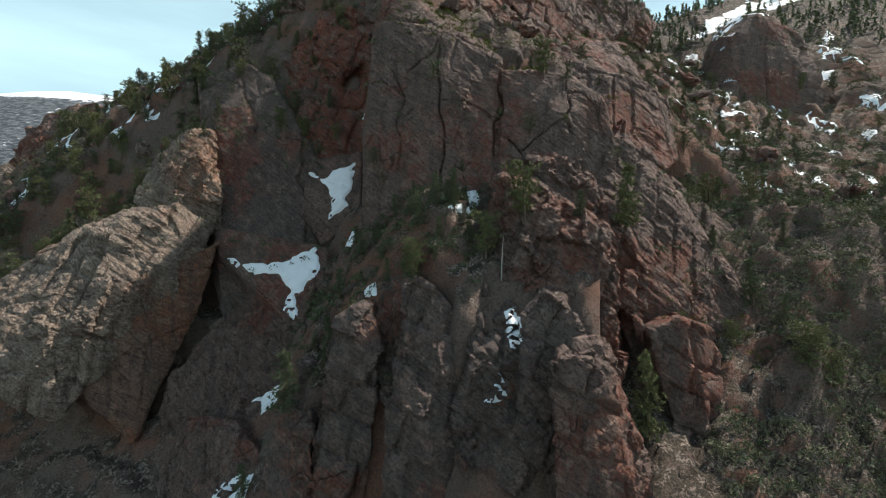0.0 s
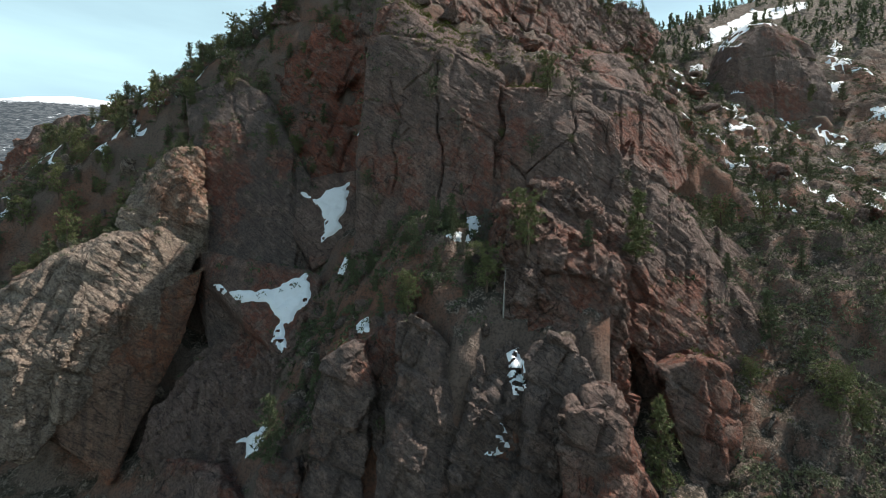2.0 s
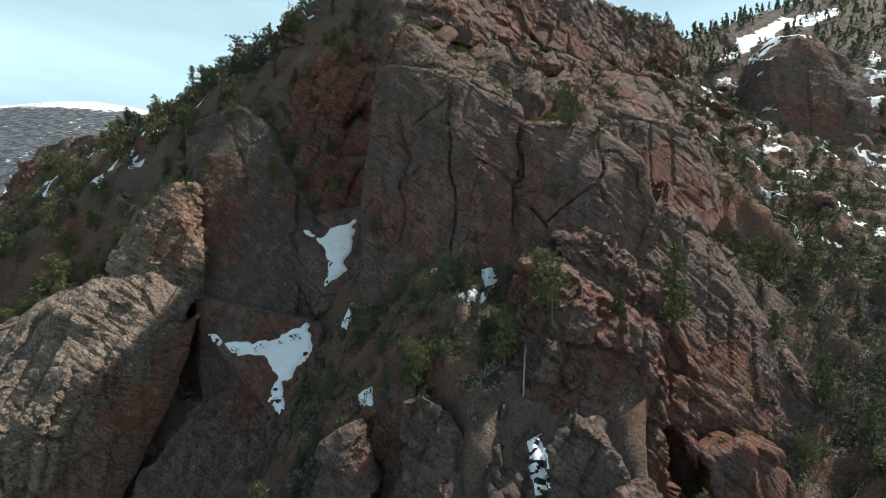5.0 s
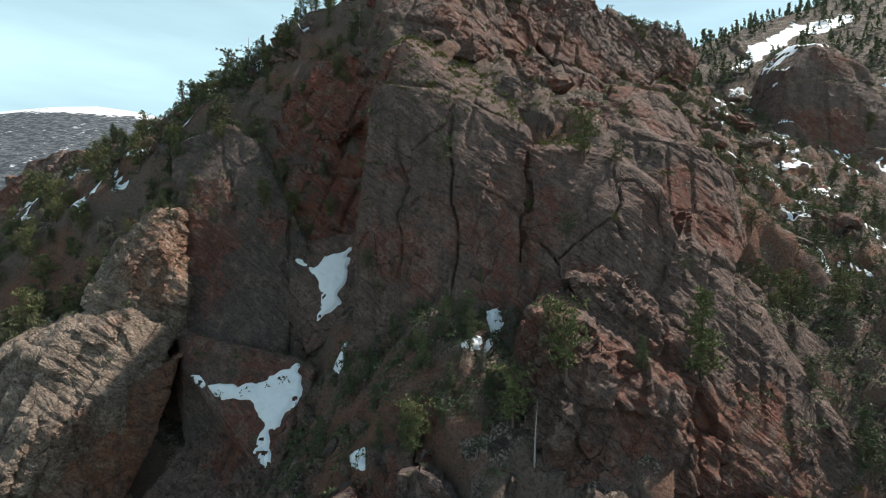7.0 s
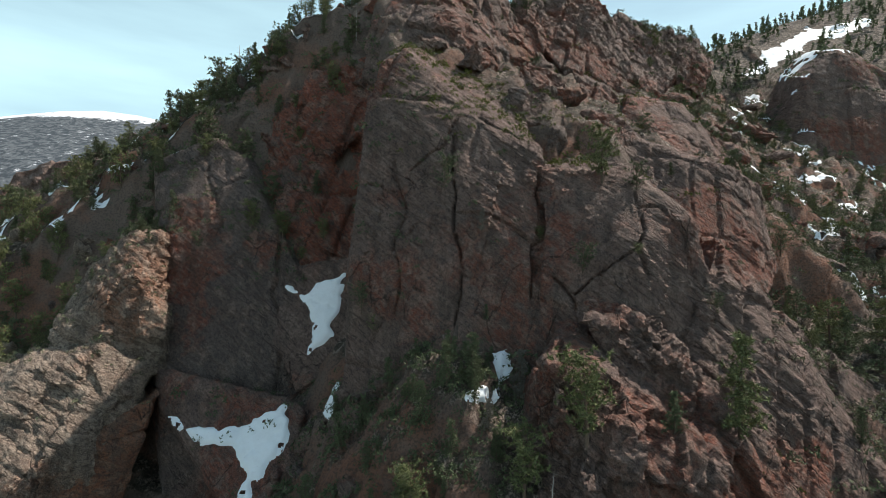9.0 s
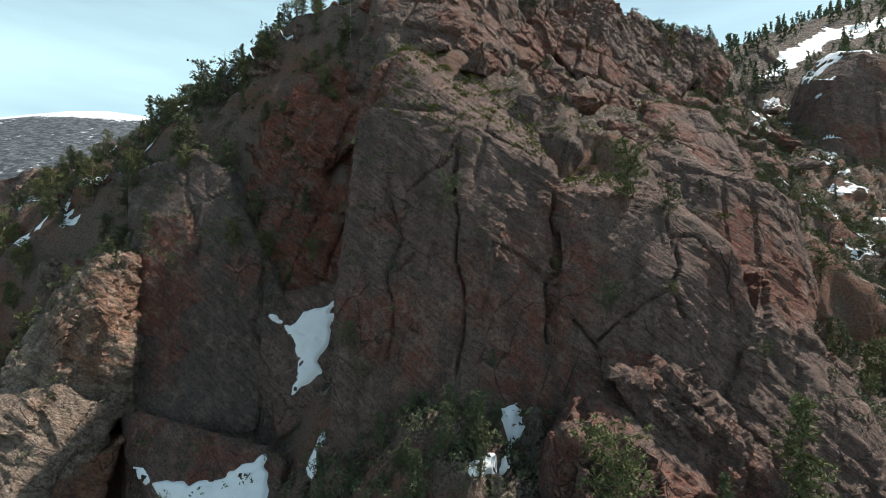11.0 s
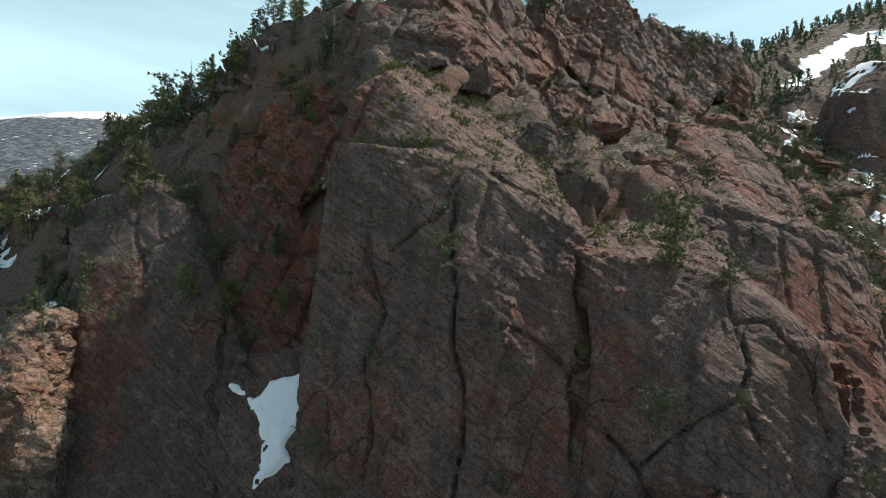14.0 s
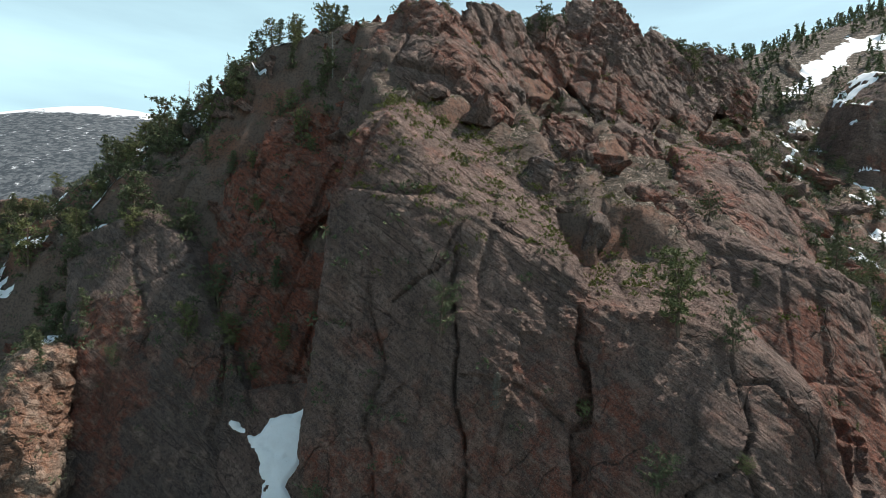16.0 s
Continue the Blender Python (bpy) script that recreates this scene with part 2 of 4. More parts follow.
def dipped(p, dip, tilt=12):
    """Coordinates along the beds, which dip to the right by so many degrees."""
    r = np.array(Euler((radians(tilt), radians(dip), 0)).to_matrix())
    return p @ r.T


# ---- meshes ----
def mesh_object(name, v, f, material, smooth=True, parent=None):
    me = bpy.data.meshes.new(name)
    me.from_pydata(v if isinstance(v, list) else v.tolist(), [], f if isinstance(f, list) else f.tolist())
    me.materials.append(material)
    me.polygons.foreach_set("use_smooth", np.full(len(me.polygons), smooth))
    me.update()
    ob = new(name, me)
    ob.parent = parent
    return ob


def hull_into(bm, pts, back):
    pts = [Vector(p) for p in pts]
    vs = [bm.verts.new(p) for p in pts] + [bm.verts.new(p + Vector(back)) for p in pts]
    got = bmesh.ops.convex_hull(bm, input=vs)
    loose = {e for e in got["geom_interior"] if isinstance(e, bmesh.types.BMVert)}
    if loose:
        bmesh.ops.delete(bm, geom=list(loose), context="VERTS")


def joints(p, size, seed):
    """Rock split along three sets of joints into leaning blocks: each block's height, and the metres to its nearest joint."""
    size = np.array(size)
    q = p / size + 0.22 * np.stack([n3(p, size.mean() * 1.7, seed + 31), n3(p, size.mean() * 1.7, seed + 32), n3(p, size.mean() * 1.7, seed + 33)], 1)
    zero = np.zeros(len(p), np.int64)
    iz = np.floor(q[:, 2]).astype(np.int64)
    q[:, 0] += 0.9 * hashed(zero, zero, iz, seed)
    ix = np.floor(q[:, 0]).astype(np.int64)
    q[:, 1] += 0.9 * hashed(ix, zero, iz, seed + 1)
    iy = np.floor(q[:, 1]).astype(np.int64)
    f = q - np.stack([ix, iy, iz], 1)
    h = hashed(ix, iy, iz, seed + 2) * 2 - 1
    lean = sum((hashed(ix, iy, iz, seed + 3 + k) - 0.5) * (f[:, k] - 0.5) for k in range(3))
    edge = (np.minimum(f, 1 - f) * size).min(1)
    return h + 2.4 * lean, edge


def to_line(q, line):
    """Metres from each point to an open line of points."""
    out = np.full(len(q), 1e9)
    for (x0, z0), (x1, z1) in zip(line, line[1:]):
        ex, ez = x1 - x0, z1 - z0
        k = np.clip(((q[:, 0] - x0) * ex + (q[:, 1] - z0) * ez) / (ex * ex + ez * ez), 0, 1)
        out = np.minimum(out, np.hypot(q[:, 0] - x0 - k * ex, q[:, 1] - z0 - k * ez))
    return out


def weather(v, nrm, rough=1.0, dip=-38, seed=0, block=(6.0, 5.0, 2.6), slabby=0.0, clefts=()):
    """Jointed, bedded, weathered rock: moves the points along their normals. slabby: 0 blocky, 1 smooth with thin ledges."""
    b, steep = dipped(v, dip), dipped(v, dip * 0.35, 5)
    c1, e1 = joints(steep, np.array(block)[[2, 1, 0]] * 1.25, seed)
    c2, e2 = joints(b, np.array(block) * 0.55, seed + 9)
    c3, e3 = blocks(b / np.array((1.6, 1.2, 0.45)), 1.0, seed + 19)
    rugged = np.clip(0.5 + 1.1 * n3(v, 12, seed + 71), 0.10, 1.3)
    part1, part2 = np.clip(0.5 + 1.6 * n3(v, 9, seed + 72), 0, 1), np.clip(0.4 + 1.6 * n3(v, 6, seed + 73), 0, 1)
    calm = 1 - 0.72 * slabby
    d = 0.7 * fbm(v, 18, 3, seed + 20) + 0.75 * calm * c1 + 0.34 * calm * c2 * (0.35 + rugged) + 0.16 * c3 * rugged * (1 - 0.4 * slabby)
    d -= 1.0 * part1 * (1 - 0.5 * slabby) * np.exp(-(e1 / 0.35) ** 2) + 0.5 * calm * part2 * np.exp(-(e2 / 0.22) ** 2)
    for wave, high in ((2.3, 0.10), (1.1, 0.065)):
        saw = (b[:, 2] / wave + 1.6 * n3(v, 14, seed + 5) + 0.5 * n3(v, 4, seed + 6)) % 1.0
        shown = np.clip(0.35 + 1.5 * n3(b / np.array((2.5, 2.0, 0.8)), 4.0, seed + 8), 0, 1)
        d += (1 + slabby) * high * (np.minimum(saw, 4 * (1 - saw)) - 0.4) * shown
    d += 0.09 * fbm(v, 1.5, 2, seed + 30)
    d = d * rough
    for line, wide, deep in clefts:
        q = v[:, [0, 2]] + 0.45 * np.stack([n3(v, 2.5, seed + 81), n3(v, 2.5, seed + 82)], 1)
        d -= deep * np.exp(-(to_line(q, line) / wide) ** 2) * np.clip(-nrm[:, 1] * 2, 0, 1)
    return v + nrm * d[:, None]


def crag(name, bodies, material, voxel=0.5, rough=1.0, dip=-38, seed=0, block=(6.0, 5.0, 2.6), label="", category="cliff", kind="structure", bury=5.0, slabby=0.0, clefts=()):
    """A rock mass: the union of convex bodies, each a face outline pushed back into the slope, then weathered."""
    bm = bmesh.new()
    for pts, back in bodies:
        hull_into(bm, pts, back)
    me = bpy.data.meshes.new("rough_" + name)
    bm.to_mesh(me)
    bm.free()
    tmp = new("rough_" + name, me)
    mod = tmp.modifiers.new("remesh", "REMESH")
    mod.mode, mod.voxel_size = "VOXEL", voxel
    got = tmp.evaluated_get(bpy.context.evaluated_depsgraph_get()).to_mesh()
    count = len(got.vertices)
    v, nr = np.empty(count * 3), np.empty(count * 3)
    got.vertices.foreach_get("co", v)
    got.vertices.foreach_get("normal", nr)
    v, nr = v.reshape(-1, 3), nr.reshape(-1, 3)
    quads = np.empty(len(got.loops), dtype=np.int64)
    got.loops.foreach_get("vertex_index", quads)
    quads = quads.reshape(-1, 4)
    bpy.data.objects.remove(tmp)
    bpy.data.meshes.remove(me)
    if bury:
        quads = quads[(v[:, 2] > ground_height(v[:, 0], v[:, 1]) - bury)[quads].any(1)]
        used, quads = np.unique(quads, return_inverse=True)
        v, nr, quads = v[used], nr[used], quads.reshape(-1, 4)
    ob = mesh_object(name, weather(v, nr, rough, dip, seed, block, slabby, clefts), quads, material, False)
    return tagged(ob, label, category, "", kind)


# ---- ground ----
def soft_min(a, b, k):
    h = np.clip(0.5 + 0.5 * (b - a) / k, 0, 1)
    return b * (1 - h) + a * h - k * h * (1 - h)


def soft_max(a, b, k):
    return -soft_min(-a, -b, k)


def ground_height(x, y):
    """The slopes between the crags, each a plane, and the far country."""
    left = 75 + 1.0 * (y - 104) + 0.40 * (x + 78) + 0.35 * np.clip(x + 60, 0, 26) - 0.25 * np.maximum(0, -68 - x)
    upper = 103 + 0.70 * (y - 115) - 0.45 * (x - 27) - 0.6 * np.maximum(0, x - 52) * np.clip((165 - y) / 30, 0, 1)
    d = ((x + 20) * -55 + (y - 142) * 95) / 110
    back = 138 - 0.75 * d - 0.12 * np.maximum(0, -20 - x) + 0.16 * np.maximum(0, x + 20)
    front = 66 + 3.4 * (y - np.interp(x, [-60, -19, -11, 25, 40, 60], [112, 112, 98, 98, 107, 114]))
    peak = soft_min(soft_min(left, upper, 8), soft_min(back, front, 3), 5)
    hill = 44 + 0.74 * (y - 82) - 0.3 * np.clip(x - 88, 0, 40) * np.clip((205 - y) / 40, 0, 1) + 0.12 * np.maximum(0, x - 95) * np.clip((y - 165) / 40, 0, 1) - 0.05 * np.maximum(0, 60 - x)
    hill = soft_min(hill, 225 + 0.47 * (x - 206) - 0.02 * (y - 350), 12)
    hill = np.where(x < 20, soft_min(hill, 60 + 1.2 * (x - 20), 6), hill)
    gully = 53 + 0.9 * (y - 70) - 1.25 * np.maximum(0, -6 - x)
    gully = soft_min(gully, np.interp(x, [-12, -4, 2, 22], [24, 28, 42, 42]) + 2.7 * (y - 66), 3)
    gully = soft_min(gully, 74 + 0 * x, 5)
    ravine = 33 + 1.15 * (y - 92) + 0.25 * (x + 45)
    low = soft_max(np.where(x < 22, gully, -50), soft_min(ravine, 70 + 0 * x, 6), 3)
    z = soft_max(soft_max(peak, low, 3), soft_min(hill, np.where(y > 400, 232 - 0.5 * (y - 400), 1e4), 8), 4)
    z = soft_max(z, 12 + 0 * x, 10)
    far = np.clip((y - 1300) / 900, 0, 1)
    mesa = 60 + np.clip((y - 500) / 900, 0, 1) * 150 + 500 * far ** 0.8 + 42 * np.exp(-((x + 1760) / 330) ** 2) - 30 * np.clip((x + 1500) / 500, 0, 1)
    return np.where(y > 450, soft_max(z, np.where(x < 600, mesa, 40), 20), z)


def axis(lo, hi, step, far_lo, far_hi):
    out = list(np.arange(lo, hi, step))
    s = step
    while out[-1] < far_hi:
        s *= 1.12
        out.append(out[-1] + s)
    s = step
    while out[0] > far_lo:
        s *= 1.12
        out.insert(0, out[0] - s)
    return np.array(out)


gx, gy = axis(-120, 130, 1.0, -4000, 4000), axis(58, 200, 0.75, -1500, 3600)
X, Y = np.meshgrid(gx, gy)
P = np.stack([X.ravel(), Y.ravel(), np.zeros(X.size)], 1)
Z = ground_height(P[:, 0], P[:, 1])
P[:, 2] = Z
amp = np.clip((Z - 14) / 20, 0.1, 1)
P[:, 2] += amp * (1.6 * fbm(P, 22, 3, 3) + 0.9 * fbm(P, 6, 3, 7)) + np.clip((P[:, 1] - 900) / 600, 0, 1) * 14 * fbm(P, 420, 4, 11)
nx, ny = len(gx), len(gy)
G = P.reshape(ny, nx, 3)
NR = np.cross(np.gradient(G, axis=1), np.gradient(G, axis=0)).reshape(-1, 3)
NR /= np.linalg.norm(NR, axis=1)[:, None]
near = (np.abs(P[:, 0] - 5) < 170) & (P[:, 1] > 50) & (P[:, 1] < 260)
P[near] = weather(P[near], NR[near], 0.8, -38, 77, (7, 6, 3))
c2, e2 = blocks(P / np.array((11.0, 9.0, 9.0)), 1.0, 78)
P[:, 2] += amp * near * (1.8 * np.maximum(c2, 0.0))
idx = np.arange(nx * ny).reshape(ny, nx)
quads = np.stack([idx[:-1, :-1], idx[:-1, 1:], idx[1:, 1:], idx[1:, :-1]], -1).reshape(-1, 4)
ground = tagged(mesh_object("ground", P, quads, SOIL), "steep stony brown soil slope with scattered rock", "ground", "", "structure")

# ---- crags ----
HEADWALL_CLEFTS = [
    ([(-0.8, 99), (-1.0, 95.6), (-0.8, 89.6), (-0.6, 85.8), (0.0, 82.7), (-0.1, 76.8), (-0.6, 71)], 0.15, 0.9),
    ([(10.4, 93), (10.3, 86), (9.4, 81.9), (9.0, 77)], 0.22, 1.3),
    ([(22.5, 90), (22.4, 85.2), (21.1, 82.7), (18.1, 81), (15, 78.8), (13, 77)], 0.13, 0.7),
    ([(21.1, 82.7), (22.2, 79.8)], 0.16, 0.8),
    ([(-9.3, 95), (-7.2, 87.9), (-8.3, 83.5), (-7.7, 79.4), (-8.2, 74)], 0.16, 0.6),
    ([(-0.5, 100.6), (-2.9, 96.8), (-6.9, 93.8)], 0.16, 0.6),
    ([(11.3, 79.1), (13.4, 76.5), (14.9, 73.6), (16.9, 71.7)], 0.17, 0.7),
    ([(22.5, 88.7), (24.8, 87.7), (26.9, 84.3), (28, 78)], 0.16, 0.5),
    ([(10, 82.4), (6.6, 85.9), (4, 86.9), (0, 87.5)], 0.18, 0.6),
]
crag("cliff_headwall", [
    ([(-15, 91, 62), (-13.9, 92, 78), (-13.6, 98.7, 105), (-8, 97.6, 104.3), (1, 97, 102), (11.2, 95.2, 95.2), (9.2, 88.5, 79), (9.6, 85.6, 66), (-3, 87.5, 64)], (0, 22, 15)),
    ([(-13.6, 99.5, 104), (-12.4, 101, 111.3), (-8.7, 102, 113.2), (-3.8, 99, 106), (5, 98, 100.5), (-8, 98, 104)], (1, 14, 7)),
    ([(10.2, 86, 64), (9.8, 88, 80), (11.4, 94, 93), (16, 93, 93), (23, 91.5, 91.6), (28.2, 89, 86.6), (30, 88, 79), (25, 84.6, 68), (20.5, 86, 82), (24, 84, 62)], (2, 16, 6)),
], ROCK, 0.3, 0.7, -38, 1, (11, 8, 6), "tall grey-brown and rusty granite headwall with long cracks", slabby=0.85, clefts=HEADWALL_CLEFTS)
crag("cliff_slab", [
    ([(25, 84.6, 70), (30, 88, 80), (33, 92, 84), (37, 97, 80.5), (39.5, 92, 75.5), (41.5, 88.8, 67.3), (48.4, 91.6, 63), (52, 86, 52), (42.7, 84, 52), (31.6, 80, 54), (26, 80, 60), (30, 79, 42), (52, 83, 42)], (4, 22, 2)),
    ([(41, 98, 77), (48, 98, 69), (55, 97, 63.5), (66, 96, 55), (82, 95, 43), (70, 88, 38), (52, 86, 40), (46, 93, 60)], (6, 14, -2)),
], ROCK, 0.41, 0.78, -40, 21, (9, 6, 3.2), "brown granite slabs dipping towards a scrubby slope", slabby=0.6)
crag("cliff_red_wall", [
    ([(24, 113, 104), (37, 107, 97.7), (45, 109, 96.4), (52, 115.5, 94), (53, 112, 80), (46, 103, 76), (34, 100, 82), (27, 104, 90)], (2, 25, 6)),
    ([(27, 117, 102), (32, 124, 113), (44, 128, 112.5), (52, 131, 106), (55, 125, 96), (50, 116, 92), (38, 111, 96)], (4, 14, 5)),
], ROCK_RED, 0.45, 0.5, -30, 31, (8, 6, 4), "long rusty red granite wall under a ledge", slabby=0.5)
crag("cliff_rib", [
    ([(6.5, 78, 64), (9, 77, 70.5), (13.4, 76.5, 69.6), (12, 71.8, 62.5), (22.5, 73.5, 63), (25, 73.6, 62), (26.5, 75, 54), (25.5, 72, 42), (18, 71, 48), (8, 73, 52)], (4, 14, 4)),
    ([(14, 82, 75), (20, 82, 74), (27, 79.5, 66), (32, 78, 56), (30, 75, 46), (24, 77, 56)], (3, 12, 3)),
], ROCK_RED, 0.36, 0.95, -48, 41, (5, 4, 2.4), "jointed red-brown granite ribs running down the slope", slabby=0.15)
crag("cliff_left_buttress", [
    ([(-55, 108, 85), (-49.8, 108.5, 85.5), (-48.6, 99.5, 79), (-44.3, 101.5, 70.5), (-45, 103, 62), (-52, 98, 66), (-60, 97, 69), (-62, 105, 77)], (-6, 14, 1)),
    ([(-60.9, 96.3, 68), (-50, 97.5, 68.5), (-44.3, 100.5, 65), (-46.5, 96.5, 57), (-52.8, 87.9, 55), (-58.8, 91.5, 65), (-67.5, 83.3, 50), (-75, 92, 60), (-63, 80.5, 45), (-62, 80.5, 32), (-75, 79, 38), (-86, 84, 46)], (-14, 20, -2)),
], ROCK_PALE, 0.38, 1.05, -26, 51, (7, 5, 3.2), "sunlit tan and orange granite buttress with cracked beds", slabby=0.5)
crag("cliff_buttress_base", [
    ([(-44.2, 100, 62), (-46, 97, 55), (-52, 89.2, 54), (-58, 87, 53), (-64, 84, 48), (-64, 82.5, 38), (-59.5, 84.3, 34), (-53, 86, 27), (-50, 92, 38), (-47, 96.3, 48)], (-10, 14, -2)),
], ROCK_ORANGE, 0.4, 0.8, 62, 57, (9, 8, 5), "smooth orange-red curved rock under a buttress", slabby=0.8)
crag("cliff_gully_wall", [
    ([(-50, 106, 58), (-45.5, 101.8, 57), (-36, 104, 56), (-44, 99.5, 46), (-27, 101, 46), (-25, 107, 62), (-24.5, 110, 74), (-36, 112.5, 87), (-50.3, 111.5, 87.5), (-40, 117, 100), (-58, 119, 99.5), (-47, 118.7, 104)], (2, 20, 3)),
], ROCK_GREY, 0.45, 0.55, 50, 61, (10, 8, 6), "dark grey-brown granite wall of a shaded gully", slabby=0.8, clefts=[([(-31.3, 86), (-31.2, 75.1), (-28.4, 69.5), (-29.2, 60)], 0.25, 1.0), ([(-47, 100), (-43, 91), (-41, 84)], 0.2, 0.5)])
crag("cliff_red_recess", [
    ([(-36, 114, 80), (-31, 118, 98), (-36, 124, 112), (-40, 128, 117), (-22, 128, 118), (-19, 122.5, 102), (-16, 113, 76), (-24, 111, 70)], (0, 20, 5)),
    ([(-33, 121, 108), (-30, 124, 119), (-20, 126, 121), (-16, 121, 108), (-24, 118, 99)], (0, 10, 4)),
    ([(-22, 122, 100), (-22, 127, 122), (-14, 127, 125), (-11, 119, 112), (-14, 117, 98), (-17, 115, 84)], (3, 12, 4)),
], ROCK_RUST, 0.45, 1.0, -55, 66, (8, 6, 4), "recessed rust red rock wall high in a gully", slabby=0.6)
crag("cliff_chute", [
    ([(-31, 113, 80), (-18, 112, 82), (-17, 104, 66), (-25, 103, 61), (-30, 106, 68)], (0, 8, -6)),
], ROCK, 0.5, 0.14, -40, 69, (6, 5, 3), "smooth rock ramp in the bed of a gully")
crag("cliff_snow_ramp", [
    ([(-48, 103, 65), (-45, 100.5, 59), (-36, 100.5, 57), (-25, 100, 61), (-22, 98, 60), (-23, 90, 48), (-28, 90, 47), (-34, 97, 52)], (0, 6, -8)),
], ROCK, 0.5, 0.14, 40, 70, (6, 5, 3), "smooth rock ramp below a gully wall")
crag("cliff_ravine_slab", [
    ([(-50, 88, 24), (-50, 90, 36), (-44, 97, 46), (-30, 101, 58), (-24, 97, 58), (-24, 88, 48), (-27, 82, 36), (-32, 76, 22)], (4, 10, -12)),
], ROCK, 0.36, 0.9, 48, 71, (4, 4, 1.4), "dark ribbed rock slab in a shaded ravine", slabby=0.4)
crag("cliff_ravine_toe", [
    ([(-42, 82, 33), (-33, 79.5, 33), (-26, 72, 31), (-24, 68, 22), (-40, 72, 17), (-46, 80, 24)], (2, 8, -4)),
], ROCK_RED, 0.38, 0.7, 40, 73, (6, 5, 3), "low red-brown rock step at the foot of a ravine", slabby=0.5)
crag("cliff_gully_bed", [
    ([(3, 71, 52), (9, 70, 52), (9.8, 66.5, 46), (4, 65, 45.5), (1, 62.5, 33), (11, 62, 30)], (1, 6, 2)),
    ([(-9, 77, 56), (-5, 75, 56), (-4, 72, 48), (-8, 69, 38), (-11, 72, 44)], (0, 6, 3)),
], ROCK_GREY, 0.38, 0.9, -50, 75, (4, 3, 2.5), "dark broken rock in the bed of a narrow gully")
crag("cliff_summit", [
    ([(-20, 125, 118), (-18, 128, 130), (-12, 131, 139), (-7, 131, 141.5), (-3, 128, 134), (0.5, 121, 122), (4.8, 124, 123.5), (9, 126, 117), (-10, 116, 110), (2, 116, 111)], (3, 14, 6)),
    ([(-4, 132, 136), (0, 138, 144), (5, 142, 146), (10, 146, 145), (17, 146, 130), (4, 133, 122)], (2, 14, 2)),
    ([(17, 152, 138), (22, 161, 156), (28, 160, 153), (35, 164, 157), (42, 166, 148), (46, 160, 130), (30, 146, 120)], (3, 15, 2)),
    ([(40, 170, 148), (46, 175, 156), (50, 190, 158), (55, 192, 160), (60, 185, 154), (62, 172, 136), (50, 160, 122)], (3, 15, 0)),
    ([(56, 182, 152), (66, 187, 155), (68, 189, 151), (73, 190, 154.5), (77, 191, 154), (80, 190, 145), (72, 178, 130), (62, 178, 138)], (2, 12, 0)),
    ([(8, 146, 138), (13, 152, 148), (20, 156, 150), (23, 152, 136), (12, 142, 126)], (2, 12, 2)),
    ([(38, 152, 116), (42, 155, 124), (48, 158, 122.5), (52, 156, 110), (44, 148, 108)], (2, 12, 3)),
    ([(7, 109.5, 104), (8.5, 110, 110.5), (14.5, 110.5, 110.4), (17, 112, 105), (13, 108, 103)], (1, 6, 1)),
    ([(8, 117, 112), (11, 119, 118), (16, 121, 117), (20, 119, 109), (14, 114, 106)], (3, 8, 3)),
    ([(20, 128, 113), (25, 133, 121), (31, 135, 119), (34, 131, 109), (26, 124, 104)], (3, 9, 3)),
    ([(19, 112, 101), (22, 112, 107), (27, 112, 105), (31, 110, 99), (25, 107, 96)], (2, 8, 3)),
    ([(-24, 128, 118), (-22, 131, 127), (-17, 131, 128), (-15, 126, 116)], (2, 10, 4)),
], ROCK, 0.5, 1.0, -50, 81, (6, 5, 4.4), "craggy red-brown granite summit ridge", slabby=0.35)
crag("cliff_dome", [
    ([(101, 188, 122), (107, 186, 139), (118, 190, 149), (127, 193, 149), (136, 190, 140), (139, 184, 122), (115, 180, 108), (104, 180, 104), (136, 178, 100)], (0, 15, 6)),
], ROCK, 0.7, 0.8, -20, 91, (12, 10, 9), "rounded brown granite dome with snow at its foot", slabby=0.6)
crag("cliff_far_ridge", [
    ([(-152, 180, 98), (-142, 181, 110), (-128, 180, 113), (-116, 177, 110), (-106, 172, 103), (-100, 170, 92), (-150, 172, 86)], (0, 12, 0)),
], ROCK_RED, 0.7, 1.4, 40, 95, (5, 5, 7.0), "distant ridge of broken red rocks")


def pinnacle(bodies, material, seed, label, block=(4, 4, 4.5)):
    return crag("rock_pinnacle", bodies, material, 0.31, 0.75, -62, seed, block, label, "rock pinnacle", "", slabby=0.25)


pinnacle([([(-6, 70.5, 55.5), (-3, 68.5, 56.5), (-1.4, 68.4, 55.5), (2.6, 69.5, 51), (3.6, 68, 42), (3.6, 63.5, 24), (-8, 61.5, 24), (-6, 64, 40), (-1, 63.2, 37)], (0, 9, -3))], ROCK_GREY, 101, "tall upright grey-brown granite pinnacle")
pinnacle([([(-14.6, 70, 50), (-10.7, 70.6, 52.5), (-8.8, 69.4, 46), (-10, 66, 24), (-20, 66, 24), (-16.3, 67.6, 42)], (0, 9, -2))], ROCK_GREY, 111, "grey lichened granite pinnacle with split sides")
pinnacle([([(-21, 69, 38.5), (-23.6, 69.8, 36), (-26, 68, 24), (-17, 65, 22), (-18, 68, 38)], (0, 9, -2))], ROCK_GREY, 121, "low grey granite pinnacle beside a ravine")
pinnacle([([(10.3, 66, 51), (13.5, 65.4, 54.3), (17, 65, 52), (20, 64, 46), (22, 63, 40), (16, 60, 24), (10, 62, 24), (9.5, 63, 40)], (1, 9, 0))], ROCK_GREY, 131, "grey and orange granite pinnacle with a pointed top")
